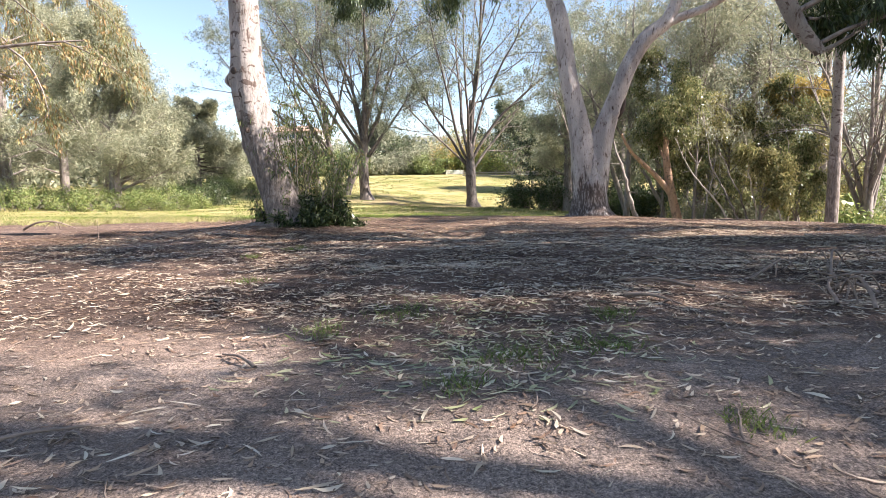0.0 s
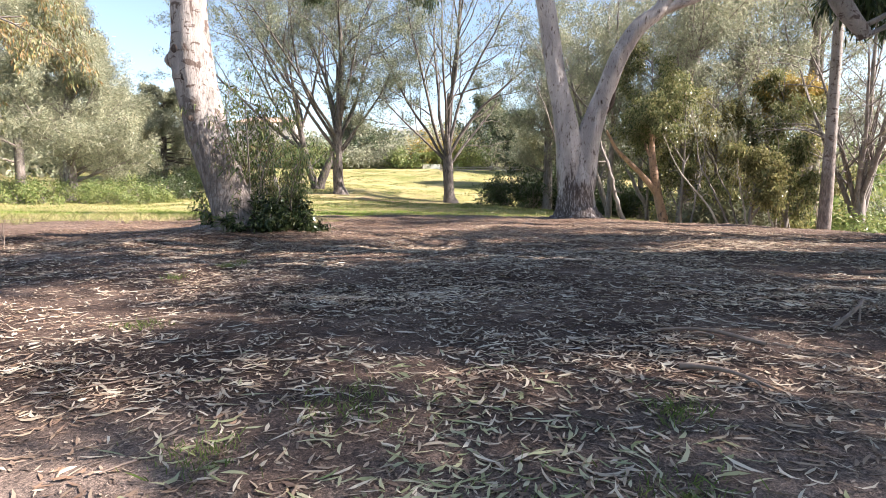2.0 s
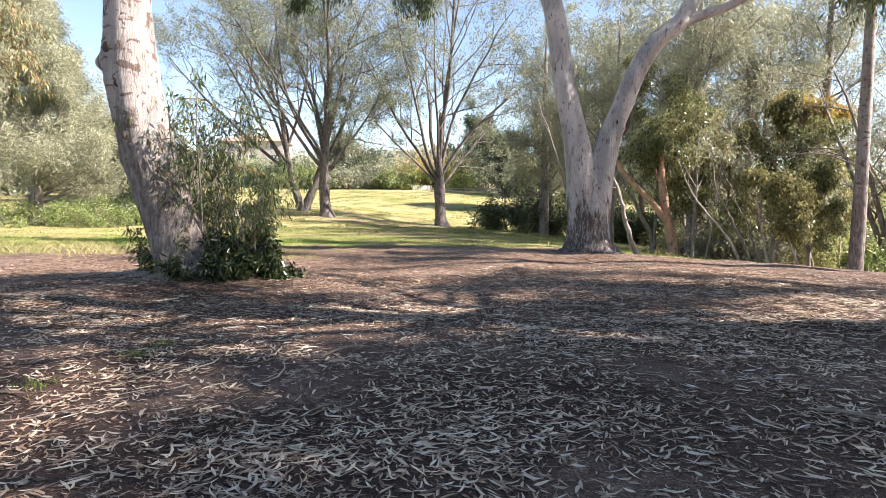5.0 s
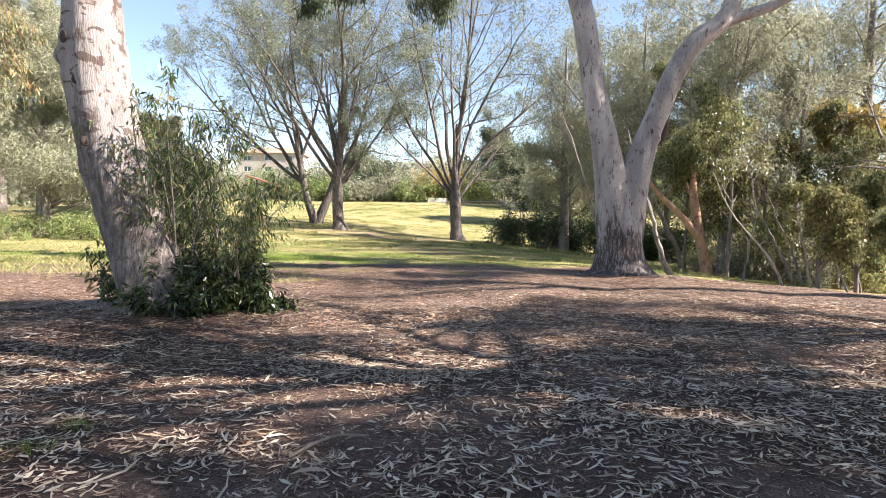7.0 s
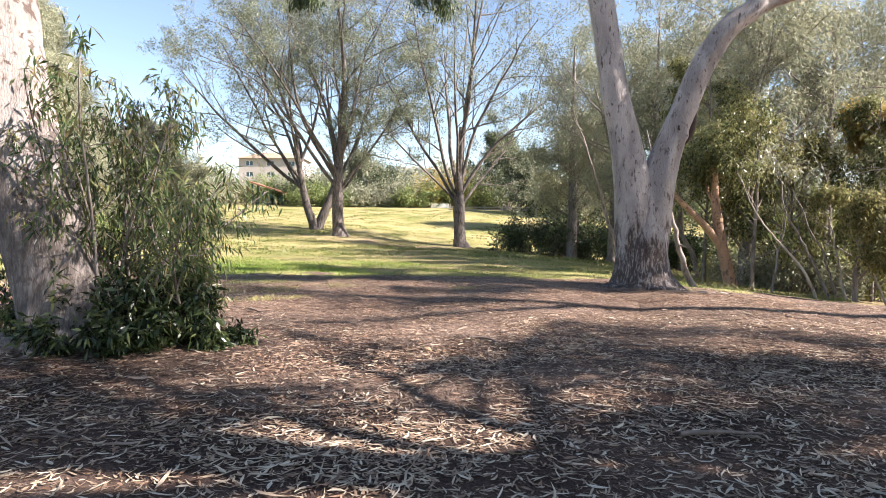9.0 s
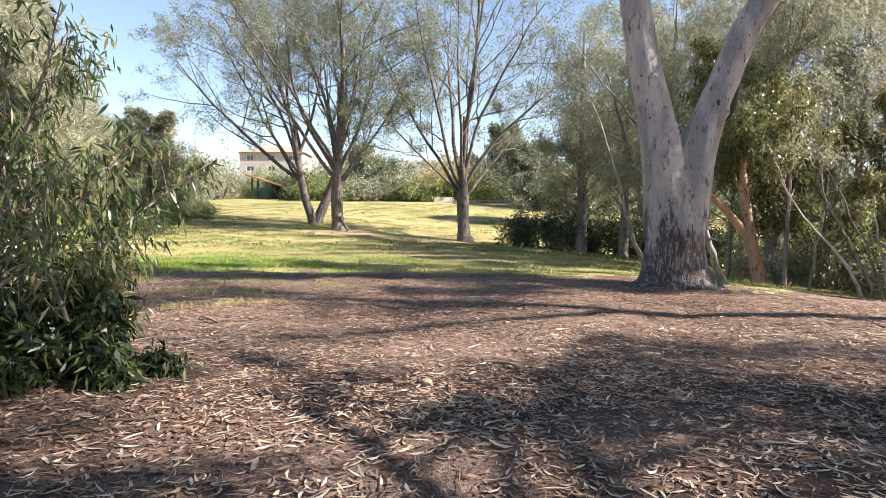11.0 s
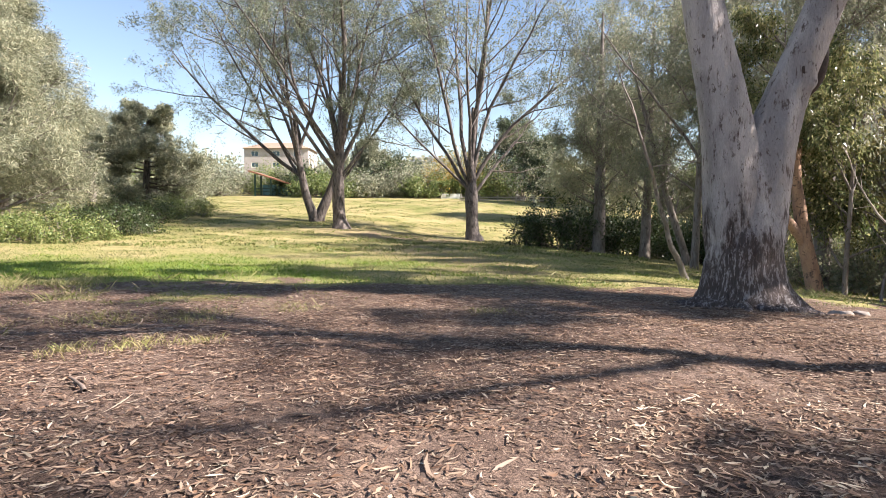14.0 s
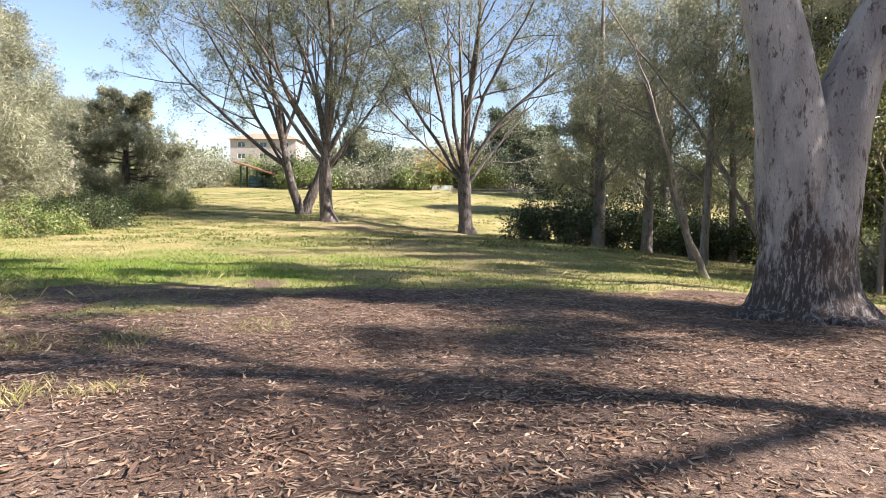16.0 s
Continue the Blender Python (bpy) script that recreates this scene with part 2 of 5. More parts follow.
def mesh_of(name, verts, quads=None, tris=None, mat=None, smooth=True, extra=None):
    me = bpy.data.meshes.new(name)
    verts = np.asarray(verts, np.float32)
    loops, starts = [], []
    at = 0
    for f, k in ((quads, 4), (tris, 3)):
        if f is not None and len(f):
            f = np.asarray(f, np.int32)
            loops.append(f.ravel())
            starts.append(at + np.arange(len(f), dtype=np.int32) * k)
            at += f.size
    loops, starts = np.concatenate(loops), np.concatenate(starts)
    me.vertices.add(len(verts))
    me.vertices.foreach_set("co", verts.ravel())
    me.loops.add(len(loops))
    me.loops.foreach_set("vertex_index", loops)
    me.polygons.add(len(starts))
    me.polygons.foreach_set("loop_start", starts)
    if smooth:
        me.polygons.foreach_set("use_smooth", np.ones(len(starts), bool))
    if mat:
        me.materials.append(mat)
    for key, values in (extra or {}).items():
        a = me.attributes.new(key, "FLOAT", "POINT")
        a.data.foreach_set("value", np.asarray(values, np.float32))
    me.update(calc_edges=True)
    return me


def thing(name, x, y, z, label, category, group=""):
    ob = new(name)
    ob.location = (x, y, z)
    ob.empty_display_size = 0.2
    return tagged(ob, label, category, group)


def hang(name, me, parent, label=""):
    """A mesh as a part of its thing; the mesh is in the thing's own space."""
    ob = new(name, me)
    ob.parent = parent
    return tagged(ob, label) if label else ob


def part(name, bm, mat, parent, label=""):
    me = bpy.data.meshes.new(name)
    bm.to_mesh(me)
    bm.free()
    me.materials.append(mat)
    return hang(name, me, parent, label)


class Tubes:
    """Collects tapering tubes into one mesh."""

    def __init__(self):
        self.v, self.q, self.n = [], [], 0

    def add(self, pts, radii, sides=6, wobble=0.0, rng=None):
        pts = np.asarray(pts, float)
        k = len(pts)
        tang = np.gradient(pts, axis=0)
        tang /= np.linalg.norm(tang, axis=1)[:, None] + 1e-9
        ref = np.array([0.31, 0.95, 0.05]) if abs(tang[0][2]) > 0.6 else np.array([0.0, 0.0, 1.0])
        a = np.cross(tang, ref)
        a /= np.linalg.norm(a, axis=1)[:, None] + 1e-9
        b = np.cross(tang, a)
        ang = np.arange(sides) * 6.28319 / sides
        rad = np.asarray(radii, float)
        rad = rad[:, None] if rad.ndim == 1 else rad
        ring = (pts[:, None, :] + a[:, None, :] * (np.cos(ang)[None, :] * rad)[:, :, None]
                + b[:, None, :] * (np.sin(ang)[None, :] * rad)[:, :, None])
        self.v.append(ring.reshape(-1, 3))
        i, j = np.meshgrid(np.arange(k - 1), np.arange(sides), indexing="ij")
        j2 = (j + 1) % sides
        q = np.stack([i * sides + j, i * sides + j2, (i + 1) * sides + j2, (i + 1) * sides + j], -1).reshape(-1, 4)
        self.q.append(q + self.n)
        self.n += k * sides

    def mesh(self, name, mat):
        return mesh_of(name, np.concatenate(self.v), np.concatenate(self.q), None, mat)


def unit(v):
    return v / (np.linalg.norm(v, axis=-1, keepdims=True) + 1e-9)


def spline(points, k):
    """k points along a smooth curve through the given ones (Catmull-Rom); extra columns ride along."""
    p = np.asarray(points, float)
    p = np.vstack([2 * p[0] - p[1], p, 2 * p[-1] - p[-2]])
    n = len(p) - 3
    out = []
    for s in np.linspace(0, n - 1e-6, k):
        i = int(s)
        u = s - i
        a, b, c, d = p[i:i + 4]
        out.append(0.5 * (2 * b + (c - a) * u + (2 * a - 5 * b + 4 * c - d) * u * u + (3 * b - a - 3 * c + d) * u ** 3))
    return np.array(out)


def grow(rng, tubes, tips, start, way, length, radius, level, spec, sides=6):
    """One branch and its children. spec: per level (steps, wiggle, pull, children, from, spread, length ratio, radius ratio)."""
    steps, wiggle, pull, kids, first, spread, lr, rr = spec[level]
    pts, d = [np.array(start, float)], unit(np.array(way, float))
    seg = length / steps
    for _ in range(steps):
        d = unit(d + rng.normal(0, wiggle, 3) + np.array([0, 0, pull]))
        pts.append(pts[-1] + d * seg)
    pts = np.array(pts)
    last = level == len(spec) - 1
    rad = radius * (0.2 + 0.8 * (1 - np.linspace(0, 1, steps + 1)) ** 0.8)
    tubes.add(pts, rad, sides)
    if last:
        for i in range(1, steps + 1):
            tips.append(np.concatenate([pts[i], unit(pts[i] - pts[i - 1])]))
        return
    for c in range(kids):
        f = first + (1 - first) * (c + rng.uniform(0.1, 0.9)) / kids
        s = f * steps
        i = min(int(s), steps - 1)
        p = pts[i] + (pts[i + 1] - pts[i]) * (s - i)
        ax = unit(pts[i + 1] - pts[i])
        side = rng.normal(0, 1, 3)
        side = unit(side - ax * side.dot(ax))
        an = spread * rng.uniform(0.65, 1.3)
        grow(rng, tubes, tips, p, ax * math.cos(an) + side * math.sin(an), length * lr * rng.uniform(0.7, 1.2) * (1.15 - 0.5 * f),
             max(0.006, radius * (1 - 0.6 * f) * rr), level + 1, spec, max(3, sides - 2))
    for i in range(steps, steps + 1):
        tips.append(np.concatenate([pts[i], unit(pts[i] - pts[i - 1])]))


def leaves(rng, tips, per, long, wide, scatter=0.1, droop=0.5, along=0.4, fold=0.25):
    """Blades at the twigs' points: four corners each, bent along the middle."""
    t = np.repeat(np.asarray(tips), per, axis=0)
    n = len(t)
    base = t[:, :3] + rng.normal(0, scatter, (n, 3))
    d = unit(t[:, 3:] * along + rng.normal(0, 0.55, (n, 3)) + np.array([0, 0, -droop]))
    ln = long * rng.uniform(0.6, 1.3, (n, 1))
    wd = wide * rng.uniform(0.7, 1.3, (n, 1))
    side = unit(np.cross(d, rng.normal(0, 1, (n, 3))))
    up = np.cross(d, side)
    mid = base + d * ln * 0.45 + up * wd * fold
    tip = base + d * ln + np.array([0, 0, -1.0]) * ln * 0.12 * droop
    v = np.stack([base, mid + side * wd * 0.5, tip, mid - side * wd * 0.5], 1).reshape(-1, 3)
    q = np.arange(n * 4).reshape(-1, 4)
    return v, q


def tree(name, x, y, label, category, group, bark, leaf, stems, spec, per, size, scatter, droop, seed, z=None, trunk=None, sides=6, along=0.4,
         crown_name="crown"):
    """A tree: trunk (x, y, z, radius rows above its foot), stems (start height, azimuth, elevation, length, radius), twigs and leaves."""
    rng = np.random.RandomState(seed)
    foot = z_at(x, y) if z is None else z
    ob = thing(name, x, y, foot, label, category, group)
    if trunk is not None:
        tb = Tubes()
        row = spline(trunk, max(8, len(trunk) * 3))
        k = len(row)
        ang = np.arange(14)
        rad = row[:, 3:4] * (1 + 0.06 * np.sin(ang[None, :] * 2.4 + np.arange(k)[:, None] * 0.5 + seed) + rng.normal(0, 0.02, (k, 14)))
        tb.add(row[:, :3], rad, 14)
        hang("trunk", tb.mesh("trunk", bark), ob)
    tips = []
    for start, az, el, ln, r in stems:
        tubes = Tubes()
        a, e = radians(az), radians(el)
        if trunk is not None:
            rows = np.asarray(trunk, float)
            start = [np.interp(start, rows[:, 2], rows[:, i]) for i in range(2)] + [start]
        else:
            start = [0, 0, start]
        grow(rng, tubes, tips, start, (math.cos(e) * math.cos(a), math.cos(e) * math.sin(a), math.sin(e)), ln, r, 0, spec, sides)
        hang("limb", tubes.mesh("limb", bark), ob)
    v, q = leaves(rng, tips, per, size[0], size[1], scatter, droop, along)
    hang(crown_name, mesh_of(crown_name, v, q, None, leaf, smooth=False), ob)
    return ob

# ---- ground ----


def graded(a, b, fine, low, high, growth=1.13):
    mid = list(np.arange(a, b, fine))
    s, v = fine, mid[-1]
    while v < high:
        s *= growth
        v += s
        mid.append(v)
    s, v, left = fine, mid[0], []
    while v > low:
        s *= growth
        v -= s
        left.append(v)
    return np.array(left[::-1] + mid)


def ground_material():
    m, nt, b, out = make("earth_and_lawn")
    vec = coords(nt)
    lawn = node(nt, "ShaderNodeAttribute", attribute_name="lawn").outputs["Fac"]
    n1 = noise_of(nt, vec, 0.8, 5.0, 0.6)
    humus_shade = node(nt, "ShaderNodeAttribute", attribute_name="humus_shade").outputs["Fac"]
    n2 = noise_of(nt, vec, 7.0, 6.0, 0.7)
    n3 = noise_of(nt, vec, 55.0, 4.0, 0.75)
    dirt = ramp(nt, n1, [(0.3, (0.165, 0.11, 0.083)), (0.5, (0.25, 0.173, 0.132)), (0.72, (0.37, 0.272, 0.215))])
    dirt = mix(nt, ramp(nt, n2, [(0.42, (0, 0, 0)), (0.62, (0.85, 0.85, 0.85))]), dirt, (0.095, 0.065, 0.053))
    pale = node(nt, "ShaderNodeAttribute", attribute_name="pale").outputs["Fac"]
    dirt = mix(nt, pale, dirt, ramp(nt, n1, [(0.3, (0.17, 0.13, 0.108)), (0.5, (0.235, 0.185, 0.155)), (0.72, (0.33, 0.265, 0.225))]))
    # dark litter soil; its near-black colour also deepens the gums' shade
    dirt = mix(nt, humus_shade, dirt, (0.05, 0.032, 0.026))
    n5 = noise_of(nt, vec, 120.0, 3.0, 0.8)
    dirt = mix(nt, 0.9, dirt, ramp(nt, n3, [(0.3, (0.2, 0.19, 0.19)), (0.52, (1, 1, 1)), (0.72, (2.0, 1.95, 1.85))]), "MULTIPLY")
    dirt = mix(nt, 0.8, dirt, ramp(nt, n5, [(0.34, (0.3, 0.29, 0.28)), (0.5, (1, 1, 1)), (0.68, (1.8, 1.75, 1.7))]), "MULTIPLY")
    g1 = noise_of(nt, vec, 0.16, 4.0, 0.6, 0.3)
    g2 = noise_of(nt, vec, 1.1, 5.0, 0.65)
    g3 = noise_of(nt, vec, 22.0, 4.0, 0.7)
    grass = ramp(nt, g1, [(0.30, (0.125, 0.165, 0.042)), (0.44, (0.23, 0.22, 0.085)), (0.60, (0.36, 0.30, 0.155))])
    grass = mix(nt, ramp(nt, g2, [(0.40, (0, 0, 0)), (0.7, (0.7, 0.7, 0.7))]), grass, (0.34, 0.27, 0.13))
    grass = mix(nt, 0.85, grass, ramp(nt, g3, [(0.3, (0.45, 0.5, 0.42)), (0.7, (1.4, 1.36, 1.3))]), "MULTIPLY")
    g4 = noise_of(nt, vec, 3.6, 4.0, 0.7)
    grass = mix(nt, 0.8, grass, ramp(nt, g4, [(0.32, (0.5, 0.56, 0.45)), (0.5, (1, 1, 1)), (0.7, (1.3, 1.22, 1.15))]), "MULTIPLY")
    lush = node(nt, "ShaderNodeAttribute", attribute_name="lush").outputs["Fac"]
    grass = mix(nt, lush, grass, (0.12, 0.19, 0.025))
    browned = node(nt, "ShaderNodeAttribute", attribute_name="browned").outputs["Fac"]
    # tracks are bare wear; the patch between the lawn trees is painted shade
    grass = mix(nt, browned, grass, (0.25, 0.17, 0.115))
    rough_edge = node(nt, "ShaderNodeMath", {0: lawn, 1: node(nt, "ShaderNodeMath", {0: n2, 1: 0.9}, operation="MULTIPLY").outputs[0]}, operation="ADD").outputs[0]
    fac = ramp(nt, rough_edge, [(0.75, (0, 0, 0)), (1.0, (1, 1, 1))])
    nt.links.new(mix(nt, fac, dirt, grass), b.inputs["Base Color"])
    b.inputs["Roughness"].default_value = 0.95
    b.inputs["Specular IOR Level"].default_value = 0.15
    nt.links.new(bump(nt, mix(nt, 0.5, n2, n3), 1.0, 0.035), b.inputs["Normal"])
    return m


gx = graded(-9, 10, 0.14, -900, 900)
gy = graded(-2, 29, 0.14, -700, 1000)
GX, GY = np.meshgrid(gx, gy, indexing="xy")
fx, fy = GX.ravel(), GY.ravel()
nx, ny = len(gx), len(gy)
ii, jj = np.meshgrid(np.arange(ny - 1), np.arange(nx - 1), indexing="ij")
gq = np.stack([ii * nx + jj, ii * nx + jj + 1, (ii + 1) * nx + jj + 1, (ii + 1) * nx + jj], -1).reshape(-1, 4)
# first term paints the lawn trees' shade in brown; the others are wear
browned = 1.0 * np.exp(-((fx + 2.5) / 5.5) ** 2 - ((fy - 58 + 0.15 * fx) / 3.0) ** 2) + 0.5 * np.exp(-((fx - 1.5 + 0.22 * (fy - 34)) / 2.2) ** 2) * step01(fy, 26, 30) * (1 - step01(fy, 48, 56)) + 0.55 * step01(fx, 9, 14) * (1 - step01(fy, 34, 46))
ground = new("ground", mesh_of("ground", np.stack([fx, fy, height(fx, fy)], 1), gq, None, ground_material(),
                               extra={"pale": 0.85 * (1 - step01(fy + 0.6 * waves(fx, fy, 2.0, 33), 2.6, 5.0)), "lush": 0.8 * lush_amount(fx, fy), "humus_shade": 0.95 * step01(fy, 2.8, 5.2) * (1 - 0.55 * step01(fy, 13.5, 17)) * np.clip(0.85 + 0.3 * waves(fx, fy, 2.2, 21), 0, 1), "lawn": lawn_amount(fx, fy), "browned": np.clip(browned + 0.25 * waves(fx, fy, 3.0, 31) * browned, 0, 1)}))
tagged(ground, "bare brown earth under gum trees running into a sunlit lawn", "ground", kind="structure")

# ---- the two large gum trees ----


def gum_trunk(ob, name, rows, sides, rings, mat, seed, flare=(), knobs=(), label=""):
    """A trunk or limb of uneven round section. rows: x, y, z, radius. flare: root ridges (angle, size). knobs: (ring share, angle, size, width)."""
    rng = np.random.RandomState(seed)
    row = spline(rows, rings)
    ang = np.arange(sides) * 6.28319 / sides
    s = np.linspace(0, 1, rings)
    rad = np.ones((rings, sides)) * row[:, 3:4]
    for k in range(2, 7):
        rad *= 1 + (0.035 / k ** 0.3) * np.sin(k * ang[None, :] + rng.uniform(0, 6) + 3.0 * np.sin(s[:, None] * rng.uniform(2, 7)))
    rad *= 1 + rng.normal(0, 0.008, rad.shape)
    zz = row[:, 2:3] - row[0, 2]
    for a, size in flare:
        da = (ang[None, :] - a + math.pi) % (2 * math.pi) - math.pi
        rad += size * np.exp(-(da / 0.17) ** 2) * np.exp(-np.maximum(zz - 0.25, 0) / 0.24)
    for share, a, size, wide in knobs:
        da = (ang[None, :] - a + math.pi) % (2 * math.pi) - math.pi
        rad += size * np.exp(-(da / wide) ** 2 - ((s[:, None] - share) / (wide * 0.06)) ** 2)
    tb = Tubes()
    tb.add(row[:, :3], rad, sides)
    return hang(name, tb.mesh(name, mat), ob, label)


HANGING = [(5, 0.12, -0.02, 5, 0.3, 0.75, 0.55, 0.6), (5, 0.16, -0.10, 6, 0.2, 0.75, 0.55, 0.6), (6, 0.16, -0.22, 0, 0, 0, 0, 0)]


def boughs(ob, starts, bark, leaf, spec, per, size, seed, scatter=0.12, droop=0.9, names=("bough", "crown")):
    """Branches that start at given places and ways, with their leaves. starts: x, y, z, dx, dy, dz, length, radius."""
    rng = np.random.RandomState(seed)
    tips = []
    for r in starts:
        tubes = Tubes()
        grow(rng, tubes, tips, r[:3], r[3:6], r[6], r[7], 0, spec, 7)
        hang(names[0], tubes.mesh(names[0], bark), ob)
    v, q = leaves(rng, tips, per, size[0], size[1], scatter, droop)
    hang(names[1], mesh_of(names[1], v, q, None, leaf, smooth=False), ob)


# leaning gum beside the path
LX, LY = -3.9, 13.95
LZ = z_at(LX, LY)
left_gum = thing("gum_tree", LX, LY, LZ, "leaning gum tree with smooth mottled cream bark and a knob", "tree")
gum_trunk(left_gum, "trunk", [(0.36, 0, -0.3, 0.62), (0.26, 0, 0.15, 0.48), (0.08, 0, 0.8, 0.42), (-0.2, 0, 1.7, 0.40), (-0.42, 0, 2.7, 0.39), (-0.52, 0, 3.45, 0.40),
                              (-0.54, 0, 4.2, 0.355), (-0.58, 0, 6, 0.32), (-0.8, 0.1, 9, 0.28), (-0.7, 0.3, 13, 0.22)], 40, 110, GUM_BARK, 3,
          [(0.3, 0.12), (1.5, 0.14), (2.7, 0.16), (3.9, 0.12), (5.2, 0.16)], [(0.553, 0.15, 0.24, 0.42), (0.50, 1.2, 0.05, 0.25), (0.42, 1.9, 0.04, 0.25), (0.36, 0.6, 0.05, 0.3)])
boughs(left_gum, [(-0.9, 0.1, 9, -0.6, -0.2, 0.6, 6, 0.14), (-0.8, 0.1, 10, 0.6, 0.5, 0.7, 6, 0.14), (-0.8, 0.2, 11.5, 0.3, -0.7, 0.6, 5, 0.12), (-0.7, 0.3, 13, -0.2, 0.5, 0.9, 6, 0.13)],
       GUM_BARK, GUM_LEAF, HANGING, 12, (0.18, 0.035), 41)

# great forked gum
BX, BY = 5.88, 23.3
BZ = z_at(BX, BY)
big_gum = thing("forked_gum_tree", BX, BY, BZ, "massive gum tree forking low into two pale grey limbs", "tree")
gum_trunk(big_gum, "trunk", [(0.05, 0, -0.3, 0.90), (0.02, 0, 0.1, 0.80), (0, 0, 0.45, 0.70), (0, 0, 1.0, 0.655), (0.0, 0, 1.5, 0.59), (0.0, 0, 2.0, 0.50), (0.0, 0, 2.5, 0.38), (0, 0, 3.0, 0.15)],
          48, 70, GREY_GUM_BARK, 8, [(0.1, 0.32), (0.55, 0.16), (1.0, 0.24), (1.45, 0.14), (1.9, 0.2), (2.4, 0.26), (2.95, 0.3), (3.6, 0.3), (4.3, 0.24), (5.0, 0.2), (5.7, 0.26)])
gum_trunk(big_gum, "limb", [(-0.10, 0, 0.5, 0.46), (-0.18, 0, 1.4, 0.52), (-0.26, 0, 2.3, 0.50), (-0.40, 0, 3.2, 0.44), (-0.58, 0.05, 4.2, 0.385), (-0.80, 0.1, 5.2, 0.345), (-1.0, 0.2, 6.6, 0.33), (-1.2, 0.3, 7.9, 0.33), (-1.6, 0.6, 9.6, 0.28), (-1.7, 1.2, 13, 0.2)],
          36, 90, GREY_GUM_BARK, 9)
gum_trunk(big_gum, "limb", [(0.10, 0, 0.5, 0.46), (0.18, 0, 1.4, 0.52), (0.27, 0, 2.3, 0.50), (0.43, 0, 3.1, 0.44), (0.68, 0, 3.9, 0.37), (0.98, -0.05, 4.7, 0.33), (1.45, -0.1, 5.9, 0.31), (2.1, -0.15, 6.9, 0.29), (2.9, -0.2, 7.6, 0.25), (3.3, -0.1, 9.0, 0.2), (3.2, 0.3, 12, 0.15)],
          36, 100, GREY_GUM_BARK, 10, (), [(0.43, 2.5, 0.09, 0.3), (0.40, 1.7, 0.05, 0.2)])
gum_trunk(big_gum, "limb", [(2.3, -0.15, 7.1, 0.2), (3.2, -0.25, 7.55, 0.165), (4.2, -0.3, 7.9, 0.14), (5.4, -0.4, 8.5, 0.11), (6.6, -0.6, 8.8, 0.07)], 20, 30, GREY_GUM_BARK, 11)
boughs(big_gum, [(-1.6, 0.6, 9.6, -0.7, 0.6, 0.5, 7, 0.13), (-1.7, 1.0, 11, -0.8, -0.3, 0.5, 7, 0.13), (-1.7, 1.2, 13, 0.1, 0.3, 1, 6, 0.14), (3.3, 0, 9.0, -0.2, -0.7, 0.6, 6, 0.12),
                 (3.2, 0.2, 11, 0.5, 0.5, 0.8, 6, 0.12), (5.4, -0.4, 8.5, 0.7, -0.3, 0.4, 4, 0.07), (3.2, 0.3, 12, -0.2, 0.2, 1, 5, 0.1)],
       GREY_GUM_BARK, GUM_LEAF, HANGING, 13, (0.19, 0.035), 43)
gum_trunk(big_gum, "limb", [(-1.6, 0.6, 9.4, 0.16), (-3.2, 2.2, 10.8, 0.12), (-5.2, 4.4, 11.6, 0.09), (-7.4, 6.4, 11.5, 0.06), (-9.0, 7.6, 11.0, 0.03)], 12, 30, GREY_GUM_BARK, 12)
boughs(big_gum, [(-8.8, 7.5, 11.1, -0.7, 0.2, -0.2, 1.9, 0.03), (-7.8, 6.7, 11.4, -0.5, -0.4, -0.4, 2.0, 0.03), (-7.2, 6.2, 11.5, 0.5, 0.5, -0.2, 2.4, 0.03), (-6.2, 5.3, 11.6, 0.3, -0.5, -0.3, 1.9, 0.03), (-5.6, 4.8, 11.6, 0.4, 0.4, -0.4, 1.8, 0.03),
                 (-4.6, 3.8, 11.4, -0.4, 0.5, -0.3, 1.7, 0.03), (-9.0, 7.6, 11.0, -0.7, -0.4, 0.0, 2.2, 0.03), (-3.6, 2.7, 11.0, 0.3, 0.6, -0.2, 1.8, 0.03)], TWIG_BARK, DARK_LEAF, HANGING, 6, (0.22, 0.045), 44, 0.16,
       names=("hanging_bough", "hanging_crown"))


def knot(ob, x, y, z, r, facing, label):
    """A rimmed knot with a dark sunken middle, on a limb."""
    row = []
    for k, (out, rad) in enumerate([(-0.10, 1.5), (0.02, 1.35), (0.07, 1.0), (0.05, 0.72), (-0.05, 0.5), (-0.12, 0.1)]):
        row.append((out * r * 2, rad * r))
    f = np.array(facing, float) / np.linalg.norm(facing)
    tb = Tubes()
    tb.add([np.array([x, y, z]) + f * o for o, _ in row], [q for _, q in row], 16)
    hang("knot", tb.mesh("knot", HOLLOW), ob, label)


HOLLOW = plain_material("hollow_wood", (0.055, 0.038, 0.03), 0.95, 0.3, 14.0)
knot(big_gum, 0.83, -0.33, 4.25, 0.07, (0.35, -1, 0.1), "dark rimmed branch knot")
knot(big_gum, 1.45, -0.37, 5.75, 0.06, (0.5, -1, -0.1), "dark rimmed branch knot")
knot(big_gum, -0.75, -0.22, 4.9, 0.04, (-0.2, -1, 0), "dark rimmed branch knot")
# solid spindle, not an opening; its dark colour draws the hollow's shade
gum_trunk(big_gum, "crack_shade", [(0.92, -0.12, 3.75, 0.02), (1.08, -0.15, 4.05, 0.10), (1.2, -0.15, 4.4, 0.11), (1.3, -0.14, 4.75, 0.03)], 12, 20, HOLLOW, 13, label="solid dark strip coloured as the shade of a torn hollow")
knot(left_gum, -0.55, -0.38, 3.0, 0.05, (0.1, -1, 0), "dark bark scar")
knot(left_gum, -0.45, -0.40, 2.2, 0.045, (0.3, -1, 0), "dark bark scar")
